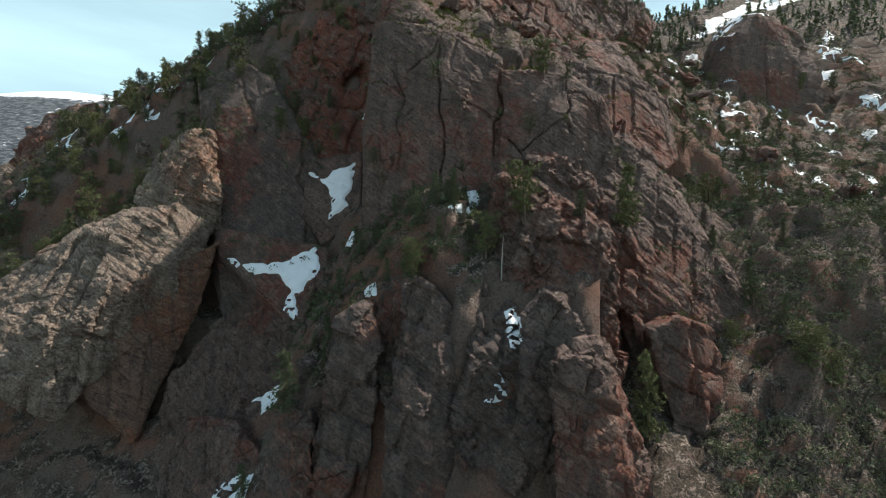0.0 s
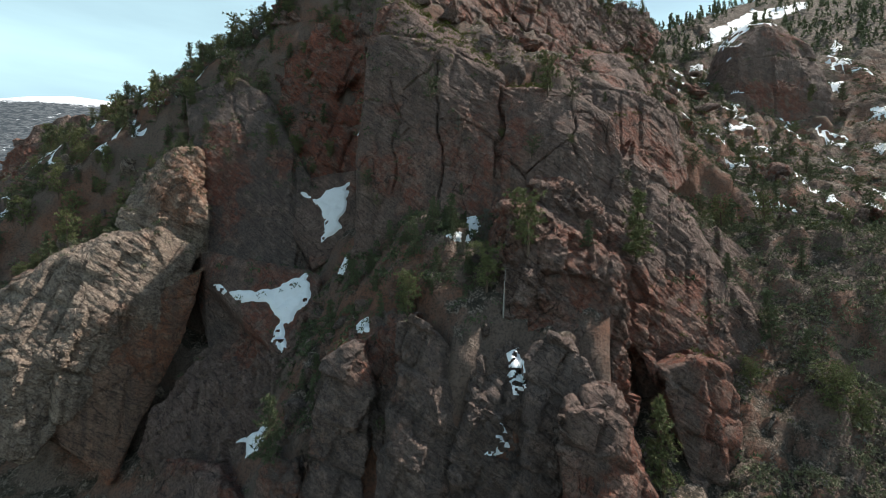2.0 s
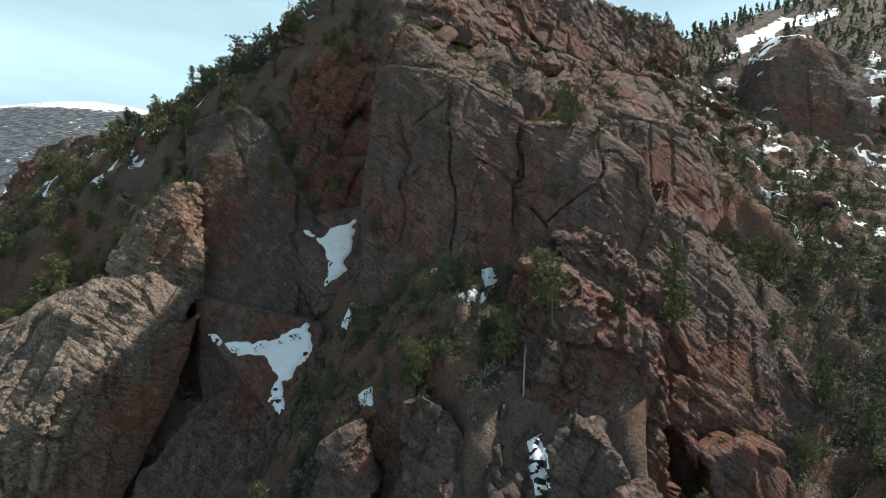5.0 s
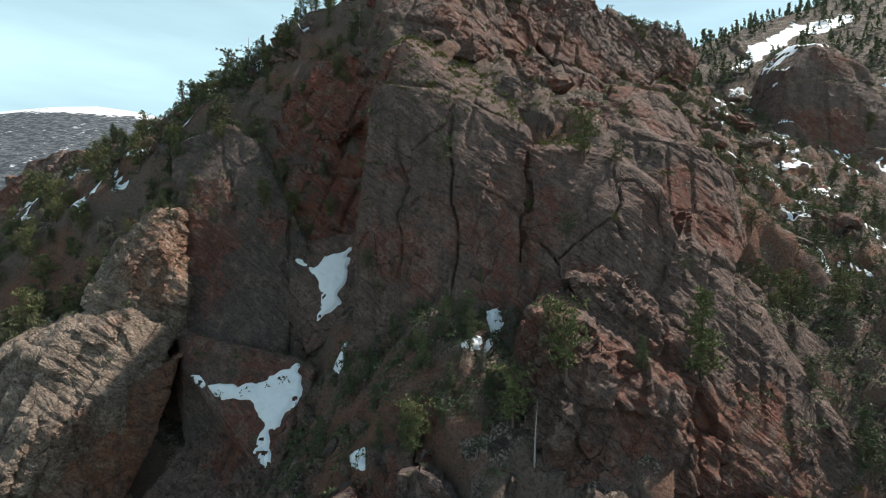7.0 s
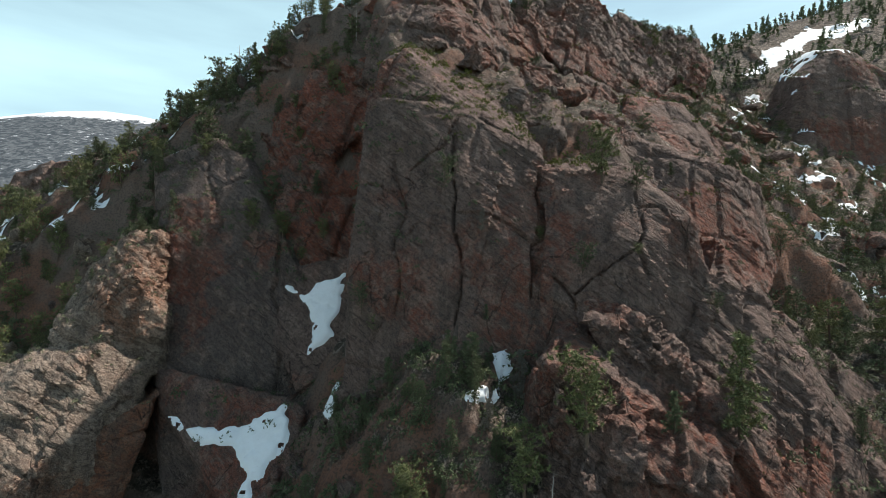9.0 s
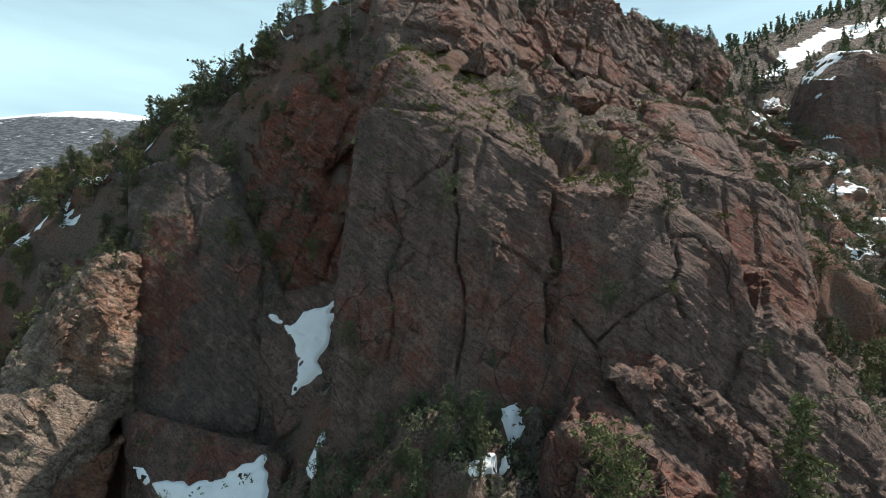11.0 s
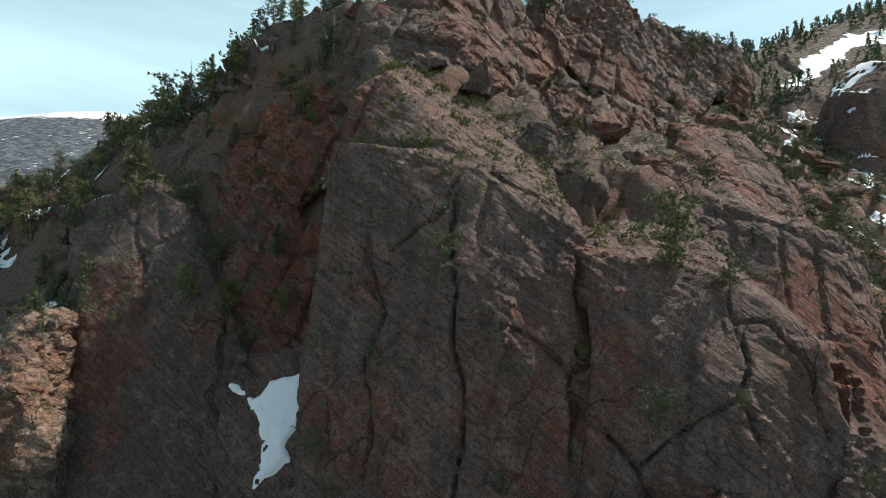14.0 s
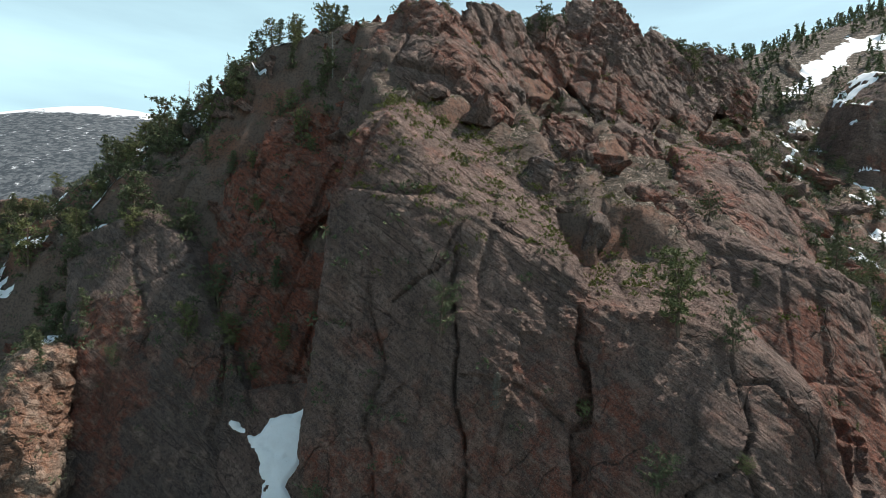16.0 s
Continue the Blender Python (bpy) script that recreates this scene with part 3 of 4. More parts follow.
pinnacle([([(12.2, 58.5, 47), (15, 58, 48), (18.3, 60, 48), (21, 61, 43), (22.5, 59, 34), (21, 56, 18), (13, 56, 18), (12.5, 57.5, 38)], (3, 7, 0))], ROCK_RED, 141, "sloping orange-brown granite pinnacle with rounded edges")
pinnacle([([(21, 63, 43), (24, 64, 38), (26, 65.3, 34), (30, 65, 20), (22, 59, 18)], (2, 8, 0))], ROCK_RED, 151, "leaning red-brown granite fin")
pinnacle([([(30.2, 73.1, 48), (35, 73, 50), (41.3, 75.7, 47.5), (41, 74, 38), (37, 71, 30), (33, 71, 33)], (2, 9, 0))], ROCK_RED, 161, "stout red granite pillar above scrub")



# ---- loose outcrops ----
def outcrop_template(seed, material, label):
    r = random.Random(seed)
    pts = [(r.uniform(-3.2, 3.2), r.uniform(-2.4, 2.4), r.uniform(-2.2, 2.6)) for k in range(11)]
    turn = Euler((0, radians(r.uniform(15, 45)), 0)).to_matrix()
    pts = [tuple(turn @ Vector(p)) for p in pts]
    return crag("rock_outcrop", [(pts, (0.6, 1.4, 0.2))], material, 0.62, 0.6, -38, seed, (4, 3, 2), label, "rock", "thing", 0)


OUTCROPS = [outcrop_template(200 + 7 * k, (ROCK, ROCK_RED, ROCK_GREY, ROCK_PALE)[k % 4],
                             ("brown jointed outcrop on a steep slope", "rusty red outcrop on a steep slope", "grey lichened outcrop on a steep slope", "tan weathered outcrop on a steep slope")[k % 4]) for k in range(8)]
for o in OUTCROPS:
    del o["kind"]
    o["group"] = "outcrops on the slopes"
placed = set()
rng = random.Random(21)
for count, xr, yr, lo, hi, kinds in ((115, (-14, 88), (100, 186), 0.4, 1.35, (0, 1, 2, 5, 4, 0)), (56, (-120, -48), (96, 140), 0.3, 0.9, (0, 3, 7, 2)), (46, (50, 150), (66, 205), 0.4, 1.3, (0, 1, 4, 5)), (60, (-66, -16), (114, 141), 0.35, 0.9, (0, 2, 6, 1)), (40, (-110, -62), (98, 130), 0.3, 0.9, (2, 3, 7)), (44, (-24, 8), (70, 94), 0.35, 0.95, (0, 2, 6, 4)), (8, (-140, -95), (165, 185), 0.8, 1.6, (1, 5, 1))):
    for k in range(count):
        x, y = rng.uniform(*xr), rng.uniform(*yr)
        if 22 < x < 60 and y < 120:
            continue
        o = OUTCROPS[rng.choice(kinds)]
        z = float(ground_height(np.array([x]), np.array([y]))[0])
        sz = rng.uniform(lo, hi)
        m = Matrix.LocRotScale((x, y, z + 0.4 * sz), Euler((rng.gauss(0.2, 0.2), rng.gauss(0, 0.25), rng.gauss(0, 0.6))), Vector((sz * rng.uniform(0.8, 1.5), sz, sz * rng.uniform(0.8, 1.4))))
        if o.name in placed:
            copy_thing(o, m)
        else:
            placed.add(o.name)
            o.matrix_basis = m


# ---- what stands on the rock ----
from mathutils.bvhtree import BVHTree

bpy.context.view_layer.update()
depsgraph = bpy.context.evaluated_depsgraph_get()
ROCKS = [o for o in scene.objects if o.type == "MESH"]
SOLID = [BVHTree.FromObject(o, depsgraph) for o in ROCKS]
GROUND = ROCKS.index(ground)


def strike(origin, way):
    """The first rock or ground along a line: its place and normal."""
    best = None
    for k, tree in enumerate(SOLID):
        p, nr, _, dist = tree.ray_cast(Vector(origin), Vector(way))
        if p is not None and (best is None or dist < best[2]):
            best = (p, nr, dist, k)
    return best


def drop(x, y):
    return strike((x, y, 600), (0, 0, -1))


def in_outline(pts, poly):
    """Signed distance to a closed outline, positive inside."""
    inside, dist = np.zeros(len(pts), bool), np.full(len(pts), 1e9)
    for (x0, z0), (x1, z1) in zip(poly, poly[1:] + poly[:1]):
        cross = ((z0 > pts[:, 1]) != (z1 > pts[:, 1])) & (pts[:, 0] < (x1 - x0) * (pts[:, 1] - z0) / (z1 - z0 + 1e-9) + x0)
        inside ^= cross
        ex, ez = x1 - x0, z1 - z0
        k = np.clip(((pts[:, 0] - x0) * ex + (pts[:, 1] - z0) * ez) / (ex * ex + ez * ez), 0, 1)
        dist = np.minimum(dist, np.hypot(pts[:, 0] - x0 - k * ex, pts[:, 1] - z0 - k * ez))
    return np.where(inside, dist, -dist)


def snow_sheet(us, vs, keep, reach, label, group="", thick=0.3, jump=3.5):
    """Snow lying on whatever is under it: reach(u, v) finds the place and the normal below each knot."""
    place, out_v, faces, ids = {}, [], [], {}
    nv = len(vs)
    for a in range(len(us)):
        for b in range(nv):
            if keep[a, b] > -0.6:
                got = reach(us[a], vs[b])
                if got and got[1].z > 0.05:
                    place[a, b] = (got[0], got[1], keep[a, b])

    def knot(key):
        if key not in ids:
            p, nr, k = place[key]
            ids[key] = len(out_v)
            up = (nr + Vector((0, 0, 0.6))).normalized()
            out_v.append(tuple(p + up * (thick * min(1.0, max(-1.0, k * 2.2)) + 0.05)))
        return ids[key]

    for a in range(len(us) - 1):
        for b in range(nv - 1):
            ring = [(a, b), (a + 1, b), (a + 1, b + 1), (a, b + 1)]
            if all(r in place for r in ring) and max(place[r][2] for r in ring) > 0:
                ps = [place[r][0] for r in ring]
                if max((ps[i] - ps[i - 1]).length for i in range(4)) < jump:
                    faces.append([knot(r) for r in ring])
    root = list(range(len(out_v)))

    def top(i):
        while root[i] != i:
            root[i] = root[root[i]]
            i = root[i]
        return i

    for f in faces:
        for i in f[1:]:
            root[top(i)] = top(f[0])
    pieces = {}
    for f in faces:
        pieces.setdefault(top(f[0]), []).append(f)
    for fs in pieces.values():
        if len(fs) > 7:
            ring = sorted({i for f in fs for i in f})
            at = {i: k for k, i in enumerate(ring)}
            tagged(mesh_object("snow_patch", [out_v[i] for i in ring], [[at[i] for i in f] for f in fs], SNOW), label, "snow", group)


def snow_front(poly, y0, label, step=0.25, rag=0.55, seed=0):
    """Snow on a steep place, with its outline given as seen from the front (x, z) at the depth y0."""
    way = Vector((0, 0.92, -0.39))
    us = np.arange(min(p[0] for p in poly) - 1, max(p[0] for p in poly) + 1, step)
    vs = np.arange(min(p[1] for p in poly) - 1, max(p[1] for p in poly) + 1, step)
    U, V = np.meshgrid(us, vs, indexing="ij")
    q = np.stack([U.ravel(), V.ravel()], 1)
    q3 = np.stack([q[:, 0], q[:, 1], np.full(len(q), seed * 7.3)], 1)
    k = in_outline(q, poly) + rag * fbm(q3, 2.6, 3, seed)
    snow_sheet(us, vs, k.reshape(U.shape), lambda u, v: strike(Vector((u, y0, v)) - way * 16, way), label)


def gentle(x, y):
    got = drop(x, y)
    return got if got and got[1].z > 0.42 else None


def snow_blot(x, y, rx, ry, turn, seed, label, group, step=0.5, jump=2.2):
    """A ragged patch of old snow lying on a slope."""
    r = max(rx, ry) * 1.25
    us, vs = np.arange(x - r, x + r, step), np.arange(y - r, y + r, step)
    U, V = np.meshgrid(us, vs, indexing="ij")
    c, s_ = math.cos(turn), math.sin(turn)
    du, dv = (U - x) * c + (V - y) * s_, -(U - x) * s_ + (V - y) * c
    q3 = np.stack([U.ravel(), V.ravel(), np.full(U.size, seed * 3.1)], 1)
    k = (1 - np.hypot(du / rx, dv / ry)) * min(rx, ry) + (1.5 * fbm(q3, 4.5, 4, seed)).reshape(U.shape)
    snow_sheet(us, vs, k, lambda u, v: gentle(u, v), label, group, 0.2, jump)


SHADE_SNOW = "old snow bank lying in a shaded rock gully"
snow_front([(-29.5, 77), (-26, 76), (-19.5, 79.5), (-19.5, 74), (-20.5, 68), (-24.0, 64.5), (-23.0, 70), (-26, 74)], 109, SHADE_SNOW, rag=0.8, seed=1)
snow_front([(-45, 60), (-41, 57.5), (-36, 56), (-31, 56.5), (-25, 60.5), (-23.8, 57.5), (-24.5, 53), (-27, 49), (-26.5, 44), (-28.5, 46), (-28.5, 51), (-31.5, 53.4), (-37, 54.3), (-41, 56.4)], 99, SHADE_SNOW, rag=0.85, seed=2)
snow_front([(-33, 37.6), (-29.5, 39.3), (-26.5, 39.8), (-26.5, 38), (-29, 36), (-30.5, 37.4)], 76, "snow patch beside a dark fir", rag=0.9, seed=3)
snow_front([(-33, 27), (-30, 29.5), (-26.5, 29.5), (-26.5, 24), (-34, 22)], 68, "snow patch at the foot of a rock slab", seed=4)
snow_front([(5.4, 38.5), (6.6, 42.5), (7.8, 41.8), (8.4, 39.4), (7.4, 38.6)], 69, "small snow patch between two pinnacles", rag=0.4, seed=5)
snow_front([(8.2, 51.2), (10.4, 52.2), (10.2, 49), (10.4, 46), (9.0, 45.4), (8.6, 48.5)], 70, "narrow snow patch between two pinnacles", step=0.2, rag=0.3, seed=6)
snow_front([(-12.6, 54.6), (-10.6, 55.4), (-10.4, 53), (-12.2, 52.8)], 77, "small snow patch in a wooded gully", rag=0.5, seed=7)
snow_front([(4.2, 71.4), (6.2, 72), (6.2, 68.5), (4.8, 66), (3.6, 64.2), (4.4, 68.5)], 84, "snow strip under the headwall", rag=0.5, seed=8)
snow_front([(0.5, 66.5), (3.4, 67.4), (3.2, 65.6), (0.8, 65)], 82, "small snow patch under the headwall", rag=0.5, seed=9)
snow_front([(-19.4, 98), (-17.6, 98.6), (-17, 93), (-17.6, 89), (-18.6, 93)], 108, "thin snow in a chute beside the headwall", rag=0.5, seed=10)
snow_front([(-18, 62), (-17, 66), (-16, 65.5), (-15.4, 62.5), (-16.6, 60)], 92, "thin snow strip in a wooded gully", rag=0.6, seed=11)
SLOPE_SNOW = "ragged old snow patch on a scrubby hillside"
rng = random.Random(4)
for k in range(46):
    x, y = rng.uniform(72, 165), rng.uniform(120, 215)
    if y > 108 + 0.12 * x:
        snow_blot(x, y, rng.uniform(1.6, 6.5), rng.uniform(1.2, 2.8), rng.uniform(-0.9, 0.9), 20 + k, SLOPE_SNOW, "snow patches on the hillside")
for k in range(34):
    x = rng.uniform(-115, -50)
    snow_blot(x, rng.uniform(114 if x > -68 else 100, 140), rng.uniform(1.2, 3.0), rng.uniform(1.0, 2.0), rng.uniform(-0.9, 0.9), 80 + k, "small snow patch among pines on a stony slope", "snow patches among the pines")
for k, (x, y, rx, ry) in enumerate(((-36, 138, 6, 3), (-44, 134, 5, 2.4), (-30, 139, 4, 2.5), (-50, 133, 4, 2), (-33, 134, 3, 1.6), (-40, 131, 3.5, 1.5))):
    snow_blot(x, y, rx, ry, 0.3, 120 + k, "snow bank along a wooded ridge", "snow along the ridge")
snow_blot(114, 199, 8, 3.5, 0.1, 131, "snow cap on a granite dome", "")
snow_blot(139, 249, 36, 5, 0.69, 132, "long snow field on a wooded ridge", "", 0.8, 4.0)
snow_blot(176, 268, 24, 5, 0.3, 133, "long snow field on a wooded ridge", "", 0.8, 4.0)


# ---- trees ----
def blades(centres, size, count, rng, up=0.25, width=0.22):
    """Spiky tufts of needles or leaves: thin triangles round each centre."""
    c = np.repeat(np.asarray(centres, float), count, 0)
    w = rng.normal(size=c.shape)
    w[:, 2] += up
    w /= np.linalg.norm(w, axis=1)[:, None]
    side = np.cross(w, rng.normal(size=c.shape))
    side /= np.linalg.norm(side, axis=1)[:, None]
    ln = size * rng.uniform(0.6, 1.3, len(c))[:, None]
    v = np.stack([c - side * ln * width - w * ln * 0.3, c + side * ln * width - w * ln * 0.3, c + w * ln], 1).reshape(-1, 3)
    return v


def stick(v, f, p0, p1, r0, r1, sides=6):
    p0, p1 = Vector(p0), Vector(p1)
    q = (p1 - p0).to_track_quat("Z", "Y")
    base = len(v)
    for p, r in ((p0, r0), (p1, r1)):
        for k in range(sides):
            a = 2 * math.pi * k / sides
            v.append(tuple(p + q @ Vector((r * math.cos(a), r * math.sin(a), 0))))
    for k in range(sides):
        j = (k + 1) % sides
        f.append((base + k, base + j, base + sides + j, base + sides + k))


def tree_template(name, h, reach, form, leaf, seed, label, dense=1.0, fine=False):
    """An empty at the base with a trunk (and its limbs) and a crown of needle tufts."""
    rng = np.random.default_rng(seed)
    v, f, tufts = [], [], []
    bend = rng.normal(0, 0.03 * h, 2)
    steps = 6

    def axis_at(k):
        return np.array((bend[0] * k * k, bend[1] * k * k, h * k))

    for i in range(steps):
        k0, k1 = i / steps, (i + 1) / steps
        stick(v, f, axis_at(k0) - (0, 0, 0.6 if i == 0 else 0), axis_at(k1), 0.024 * h * (1 - 0.9 * k0), 0.024 * h * (1 - 0.9 * k1), 7)
    low = {"fir": 0.10, "pine": 0.14, "flat": 0.55, "dead": 0.3, "bush": 0.05}[form]
    levels = int((15 if form == "fir" else 13) * dense)
    for i in range(levels):
        k = low + (0.98 - low) * (i + rng.uniform(0, 0.8)) / levels
        u = (k - low) / (1 - low)
        if form == "fir":
            r = reach * (1 - u) ** 0.75 + 0.15
        elif form == "flat":
            r = reach * (0.5 + 0.5 * u)
        else:
            r = reach * (0.35 + 1.3 * math.sqrt(max(0.0, u * (1.05 - u)))) * (0.75 + 0.5 * rng.random())
        for j in range(5 if form != "dead" else 2):
            a = rng.uniform(0, 2 * math.pi)
            ln = r * rng.uniform(0.55, 1.15)
            rise = {"fir": -0.12, "pine": 0.18, "flat": 0.12, "dead": 0.1, "bush": 0.5}[form] + rng.normal(0, 0.12)
            p0 = axis_at(k)
            p1 = p0 + np.array((math.cos(a) * ln, math.sin(a) * ln, rise * ln))
            stick(v, f, p0, p1, 0.006 * h * (1.15 - k), 0.002 * h, 3)
            first = 0.25 if form in ("fir", "bush") else 0.32
            for s in np.linspace(first, 1.0, max(2, int(ln / (0.055 * h) * dense))):
                tufts.append(p0 + (p1 - p0) * s + rng.normal(0, 0.022 * h, 3))
    root = new(name)
    trunk = mesh_object("trunk", v, f, DEAD if form == "dead" else BARK, True, root)
    if form != "dead":
        t = blades(tufts, 0.055 * h, 15, rng, 0.25, 0.15) if fine else blades(tufts, 0.064 * h, 7, rng, 0.25, 0.20)
        mesh_object("crown", t, np.arange(len(t)).reshape(-1, 3), leaf, False, root)
    tagged(root, label, "shrub" if form == "bush" else "tree")
    return root


KINDS = {
    "fir": [tree_template("fir_tree", 8, 1.75, "fir", NEEDLES, 1, "dark green conical fir on rocky ground"),
            tree_template("fir_tree", 8, 1.45, "fir", NEEDLES, 2, "dark green conical fir on rocky ground")],
    "pine": [tree_template("pine_tree", 8, 2.2, "pine", OLIVE, 3, "olive green pine with an open rounded crown"),
             tree_template("pine_tree", 8, 2.0, "pine", NEEDLES, 4, "dark green pine with an uneven crown"),
             tree_template("pine_tree", 8, 2.5, "pine", OLIVE, 5, "olive green pine with an open rounded crown")],
    "olive_fir": [tree_template("fir_tree", 8, 1.9, "fir", OLIVE, 6, "olive green fir with drooping boughs")],
    "flat": [tree_template("pine_tree", 6, 2.2, "flat", NEEDLES, 7, "wind-bent flat-topped pine on the ridge")],
    "snag": [tree_template("dead_tree", 8, 0.7, "dead", DEAD, 8, "bare grey standing dead tree")],
    "frosted": [tree_template("fir_tree", 8, 1.7, "fir", GREYSCRUB, 9, "pale grey frosted fir in a gully")],
    "bush": [tree_template("shrub", 3, 1.5, "bush", OLIVE, 10, "rounded olive green shrub on a rock ledge", 0.8),
             tree_template("shrub", 3, 1.4, "bush", NEEDLES, 11, "dark green shrub on a rock ledge", 0.8)],
}
for kind, size, form, leaf, seed, words in (("fir", 1.75, "fir", NEEDLES, 31, "dark green conical fir on rocky ground"), ("pine", 2.2, "pine", OLIVE, 32, "olive green pine with an open rounded crown"),
                                            ("olive_fir", 1.9, "fir", OLIVE, 33, "olive green fir with drooping boughs"), ("frosted", 1.7, "fir", GREYSCRUB, 34, "pale grey frosted fir in a gully")):
    KINDS[kind + "_near"] = [tree_template("pine_tree" if form == "pine" else "fir_tree", 8, size, form, leaf, seed, words, 1.15, True)]
USED = set()


def plant(kind, x, y, h, rng, group="", at=None):
    """One tree of that kind and height, standing on the rock at x, y."""
    got = (at, None) if at is not None else drop(x, y)
    if not got:
        return
    t = rng.choice(KINDS[kind + "_near"] if y < 95 and kind + "_near" in KINDS else KINDS[kind])
    full = {"flat": 6, "bush": 3}.get(kind, 8)
    k = h / full
    m = Matrix.LocRotScale(got[0] - Vector((0, 0, 0.15)), Euler((rng.gauss(0, 0.05), rng.gauss(0, 0.05), rng.uniform(0, 6.28))), Vector((k * rng.uniform(0.88, 1.15),) * 2 + (k,)))
    if t.name not in USED:
        USED.add(t.name)
        t.matrix_basis = m
        ob = t
    else:
        ob = copy_thing(t, m)
    if group:
        ob["group"] = group


rng = random.Random(11)
GULLY = "trees in the gully below the headwall"
for kind, x, y, h in (("fir", -5.1, 76.2, 6.2), ("pine", 12.1, 74, 8.6), ("pine", 6.4, 74.6, 6.5), ("fir", -22.2, 70.5, 12), ("fir", -17.7, 75.5, 4.5),
                      ("fir", -27, 68, 6.5), ("fir", -3.9, 80, 6.5), ("fir", 1.4, 82, 7.5), ("fir", -1.2, 81.5, 6.5), ("fir", -17, 83, 8),
                      ("fir", -14, 86, 6), ("fir", -17.4, 78, 7), ("fir", -8.3, 87, 6), ("fir", 1.8, 80, 4), ("pine", -4.6, 75, 6),
                      ("frosted", 6.8, 83.5, 6.0), ("fir", -0.5, 77.7, 5), ("frosted", 3.2, 78.5, 4.5), ("snag", 8.4, 72, 6.5), ("snag", -15.6, 107, 12)):
    plant(kind, x, y, h, rng, GULLY)
for k in range(20):
    plant("fir", rng.uniform(-12, 5), rng.uniform(75, 87), rng.uniform(2.2, 5.0), rng, GULLY)
for k in range(20):
    plant("fir", rng.uniform(-21, 4), rng.uniform(74, 90), rng.uniform(2.0, 4.6), rng, GULLY)
SLOPE = "trees on the scrubby slope"
for kind, x, y, h in (("olive_fir", 28.5, 69.2, 13), ("fir", 52.7, 85, 11.6), ("fir", 54.6, 80.6, 7.3), ("pine", 58.6, 74.8, 5.5), ("pine", 54.7, 74, 7), ("olive_fir", 29.2, 80, 7),
                      ("fir", 20.7, 75.5, 5.5), ("fir", 47, 87.5, 6), ("fir", 56, 102, 7.5), ("pine", 63, 103, 7.5), ("pine", 80, 107, 7), ("pine", 55, 103.5, 8), ("pine", 46, 80, 4.5)):
    plant(kind, x, y, h, rng, SLOPE)
for k in range(100):
    x, y = rng.uniform(44, 150), rng.uniform(66, 205)
    plant(rng.choice(("fir", "pine", "pine", "olive_fir")), x, y, rng.uniform(3.0, 6.8) * (1 + 0.3 * (y > 130)), rng, SLOPE)
for k in range(60):
    plant(rng.choice(("fir", "pine", "olive_fir")), rng.uniform(52, 100), rng.uniform(98, 180), rng.uniform(2.5, 6.0), rng, SLOPE)
RIDGE = "trees on the ridge"
for kind, x, y, h in (("pine", -53, 133, 11), ("pine", -46.5, 130, 8.5), ("pine", -38, 129, 9), ("pine", -42, 136, 7), ("fir", -31, 139, 6.5), ("fir", -24, 139, 5.5), ("fir", -27.5, 141, 5),
                      ("flat", -62, 134.5, 6.5), ("pine", -10, 137, 6), ("pine", 16, 150, 7.5), ("pine", 12, 148, 5), ("flat", -81, 135, 4), ("snag", -22, 129, 9), ("snag", -33, 140, 7), ("snag", -49, 134, 10),
                      ("pine", -75, 117, 9), ("pine", -84, 115, 7.7), ("pine", -95, 112, 7), ("pine", -90, 113.5, 8), ("pine", -80, 114, 9.5), ("pine", -64, 106, 8), ("pine", -66, 121, 9), ("fir", -62, 119, 5.5), ("fir", -59, 120, 6.5), ("fir", -73, 125.6, 7)):
    plant(kind, x, y, h, rng, RIDGE)
for k in range(170):
    x = rng.uniform(-140, -22)
    plant(rng.choice(("fir", "pine", "pine")), x, rng.uniform(112 if x > -62 else 96, 141), rng.uniform(3.2, 8.0), rng, RIDGE)
for k in range(90):
    x = rng.uniform(-108, -50)
    plant(rng.choice(("pine", "pine", "fir")), x, rng.uniform(100, 136), rng.uniform(2.6, 6.0), rng, RIDGE)
for k in range(14):
    plant(rng.choice(("fir", "pine", "pine")), rng.uniform(-66, -22), rng.uniform(130, 142), rng.uniform(3.5, 7.0), rng, RIDGE)
for k in range(46):
    x, y = rng.uniform(-12, 88), rng.uniform(102, 190)
    plant(rng.choice(("fir", "pine", "bush", "bush", "olive_fir")), x, y, rng.uniform(1.5, 4.2), rng, "trees on the upper slope")
for kind, x, y, z, h in (("pine", 18.4, 93.4, 91.5, 6.8), ("bush", 22.4, 91.2, 90.2, 2.8), ("bush", -2, 92.8, 90.8, 3.6), ("bush", 10.3, 90.4, 83.6, 3.0), ("bush", 14.8, 87.3, 80, 2.6), ("frosted", 2.9, 90.4, 85, 4.2),
                         ("bush", -44.6, 111, 83.4, 2.2), ("bush", -12.5, 92.6, 75, 2.6), ("bush", -11, 91, 72, 3), ("bush", 21, 86, 82, 2), ("bush", 30, 86.5, 75, 2)):
    got = strike((x, y - 8, z), (0, 1, 0))
    plant(kind, x, y, h, rng, "shrubs on the headwall", at=got[0] if got else Vector((x, y, z)))


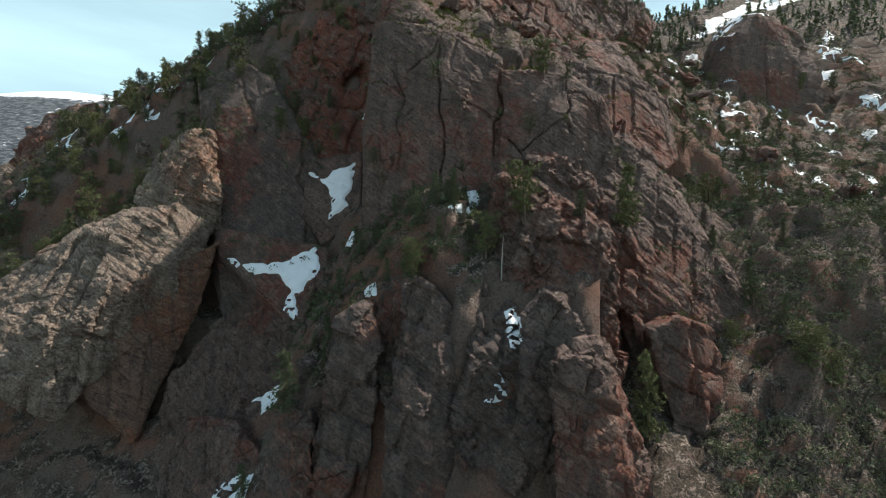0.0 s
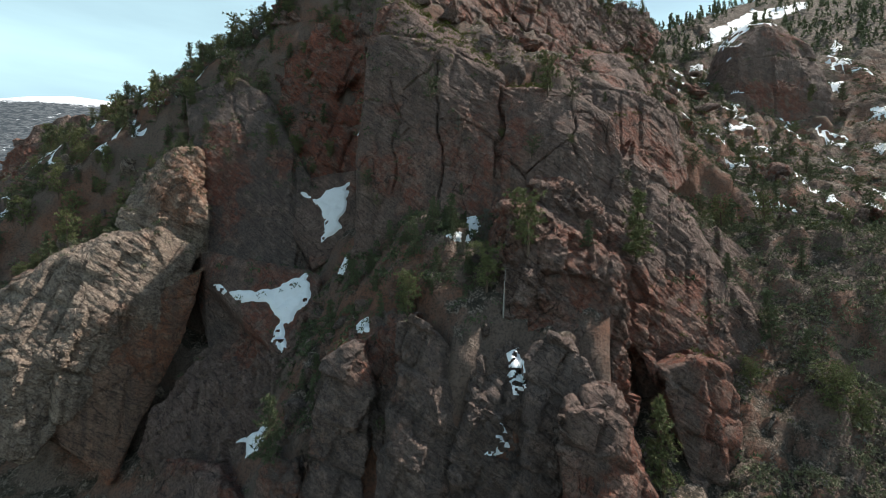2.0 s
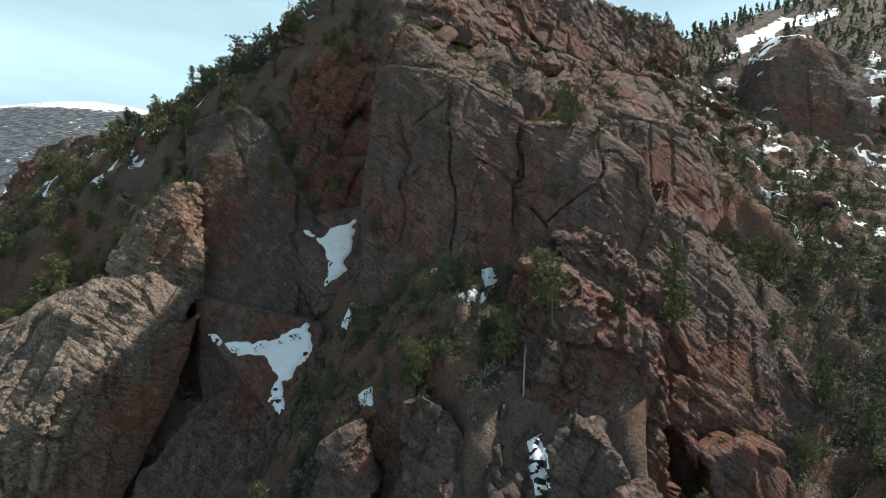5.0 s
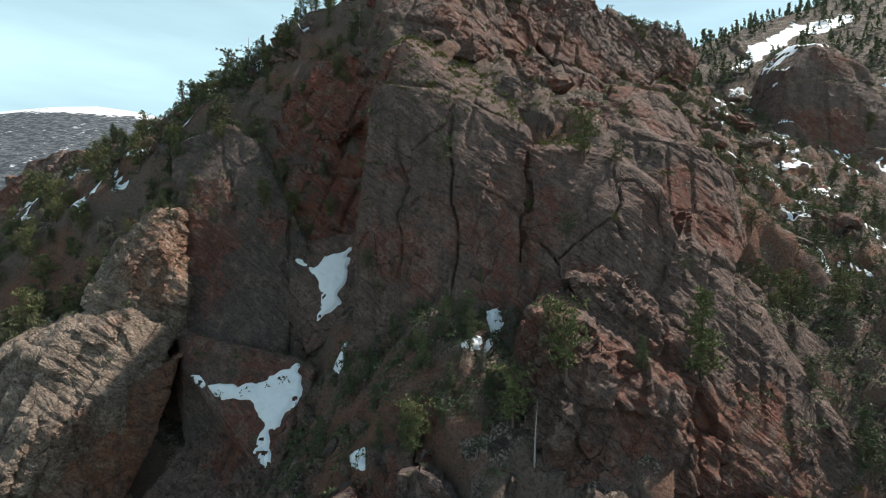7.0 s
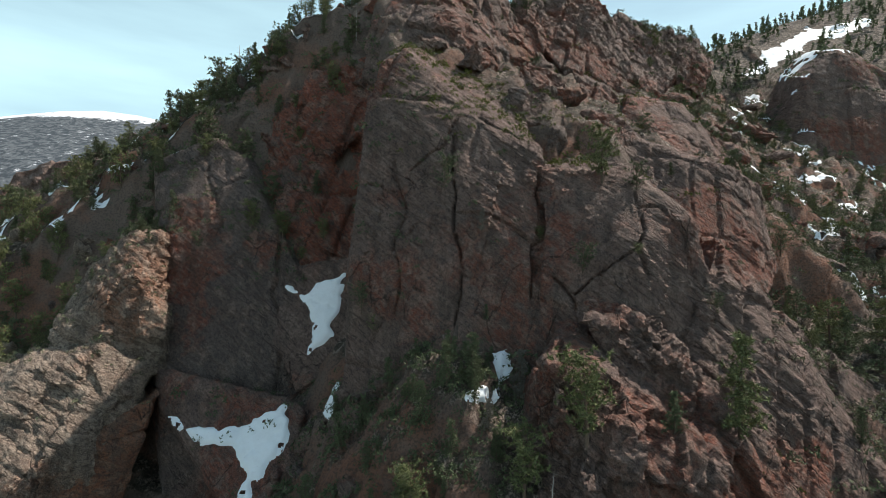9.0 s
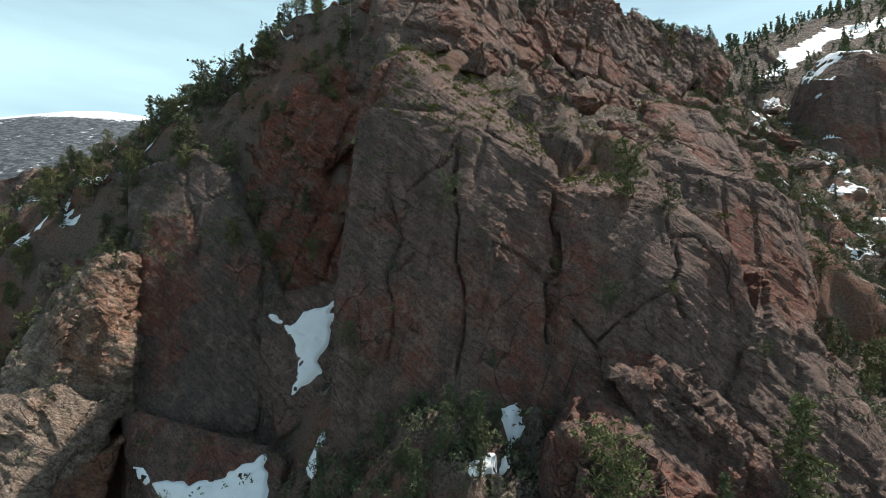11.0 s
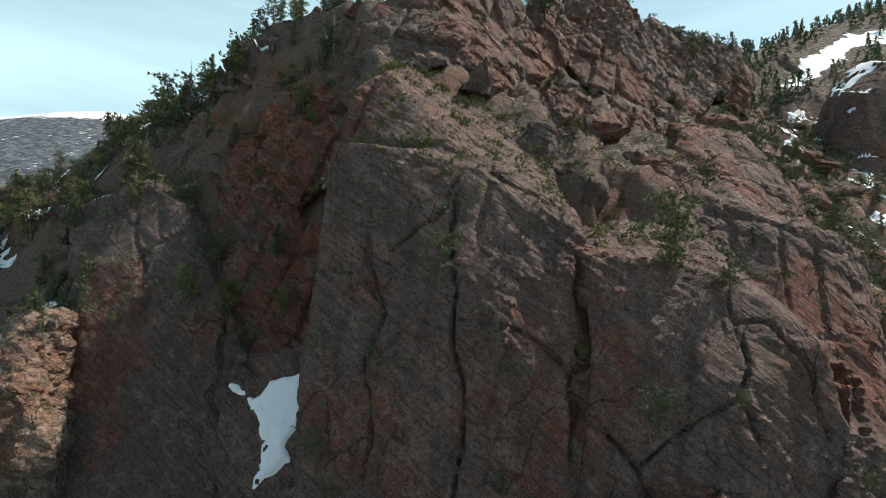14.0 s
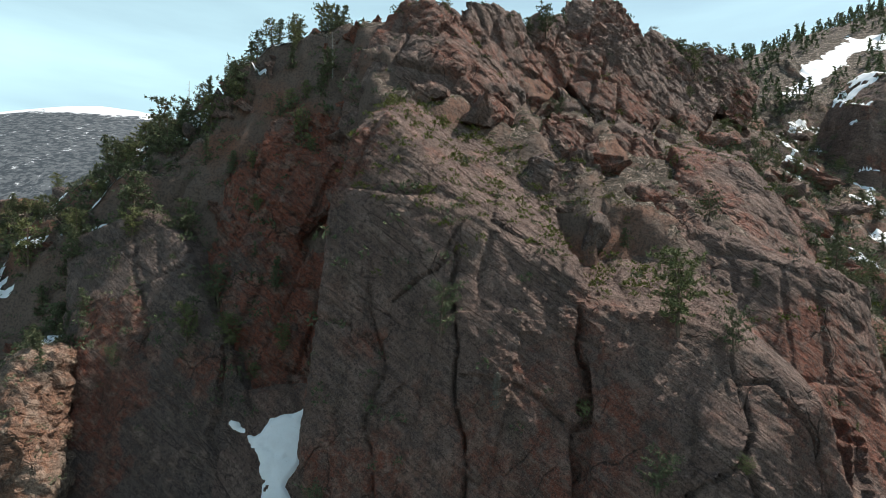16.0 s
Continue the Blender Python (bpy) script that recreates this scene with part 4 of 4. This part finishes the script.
# ---- scrub ----
def scrub(name, material, spots, label, seed, tufts=18, count=4):
    """Low bushes too many to count, as one piece of stuff: domes of twig and leaf tufts."""
    rng = np.random.default_rng(seed)
    out = []
    for p, size in spots:
        a, r = rng.uniform(0, 2 * math.pi, tufts), np.sqrt(rng.uniform(0, 1, tufts))
        lump = np.stack([np.cos(a) * r, np.sin(a) * r, 0.1 + 1.0 * np.sqrt(1 - r * r) * rng.uniform(0.45, 1.1, tufts)], 1)
        lump *= size * rng.uniform(0.75, 1.2, 3)
        out.append(blades(lump + np.array(p), size * 0.29, count, rng, 0.5, 0.26))
    v = np.concatenate(out)
    ob = mesh_object(name, v, np.arange(len(v)).reshape(-1, 3), material, False)
    return tagged(ob, label, "scrub", "", "stuff")


def spots_on(count, xr, yr, lo, hi, seed, slope=0.18, when=lambda x, y: True):
    rng = random.Random(seed)
    out = []
    for k in range(count):
        x, y = rng.uniform(*xr), rng.uniform(*yr)
        if not when(x, y) or noise.noise(Vector((x / 14, y / 14, seed))) < -0.22:
            continue
        got = drop(x, y)
        if got and got[1].z > slope and (got[3] == GROUND or rng.random() < (0.2 if y < 95 else 0.65)):
            out.append((tuple(got[0]), rng.uniform(lo, hi) * (0.7 + 0.6 * rng.random() ** 2)))
    return out


scrub("scrub", SCRUB, spots_on(1000, (-140, -45), (90, 142), 0.5, 1.4, 18) + spots_on(1500, (36, 88), (58, 96), 0.8, 1.6, 1) + spots_on(700, (50, 115), (95, 130), 0.8, 1.6, 13) + spots_on(1500, (60, 165), (120, 225), 0.9, 2.0, 2), "grey-green oak scrub covering a steep slope", 1)
scrub("bare_scrub", GREYSCRUB, spots_on(600, (34, 88), (58, 96), 0.7, 1.3, 3) + spots_on(300, (-10, 90), (102, 185), 0.5, 1.1, 4) + spots_on(250, (-140, -50), (94, 142), 0.5, 1.1, 14), "leafless grey-brown scrub between boulders", 2)
scrub("green_scrub", GREEN, spots_on(160, (30, 50), (74, 84), 0.5, 1.0, 5) + spots_on(560, (-13, 20), (95, 118), 0.4, 1.0, 15) + spots_on(450, (-12, 95), (100, 185), 0.5, 1.2, 6) + spots_on(250, (60, 150), (85, 200), 0.7, 1.5, 7), "yellow-green low scrub on ledges", 3)
scrub("dark_scrub", NEEDLES, spots_on(700, (-140, -22), (92, 142), 0.6, 1.5, 8) + spots_on(750, (-72, -16), (110, 143), 0.6, 1.5, 28, 0.05) + spots_on(450, (-26, 8), (70, 96), 0.5, 1.2, 9) + spots_on(450, (38, 95), (58, 100), 0.7, 1.4, 16) + spots_on(1600, (48, 165), (95, 225), 0.7, 1.8, 10)
      + spots_on(800, (-14, 90), (100, 185), 0.4, 1.1, 12) + spots_on(700, (50, 110), (98, 150), 0.8, 1.7, 41) + spots_on(380, (-24, 8), (70, 98), 0.8, 1.6, 42), "dark green juniper scrub among rocks", 4)


def far_wood():
    """The woods high on the far hill, small cones of needles as one piece of stuff."""
    rng2, r = np.random.default_rng(5), random.Random(5)
    out = []
    for k in range(800):
        x, y = r.uniform(88, 330), r.uniform(203, 350)
        p = drop(x, y)
        if not p or p[0].z < 60 or math.hypot(((x - 139) * 0.77 + (y - 249) * 0.64) / 38, (-(x - 139) * 0.64 + (y - 249) * 0.77) / 8) < 1:
            continue
        h = r.uniform(3.5, 8)
        ks = np.linspace(0.12, 1.0, 9)
        a = rng2.uniform(0, 6.28, 9 * 3)
        kk = np.repeat(ks, 3)
        rad = 0.2 * h * (1.02 - kk)
        c = np.stack([np.cos(a) * rad, np.sin(a) * rad, kk * h], 1) + np.array(p[0])
        out.append(blades(c, 0.16 * h, 3, rng2, 0.3, 0.3))
    v = np.concatenate(out)
    tagged(mesh_object("far_wood", v, np.arange(len(v)).reshape(-1, 3), NEEDLES, False), "dark conifer woods high on a snowy hillside", "woods", "", "stuff")


far_wood()
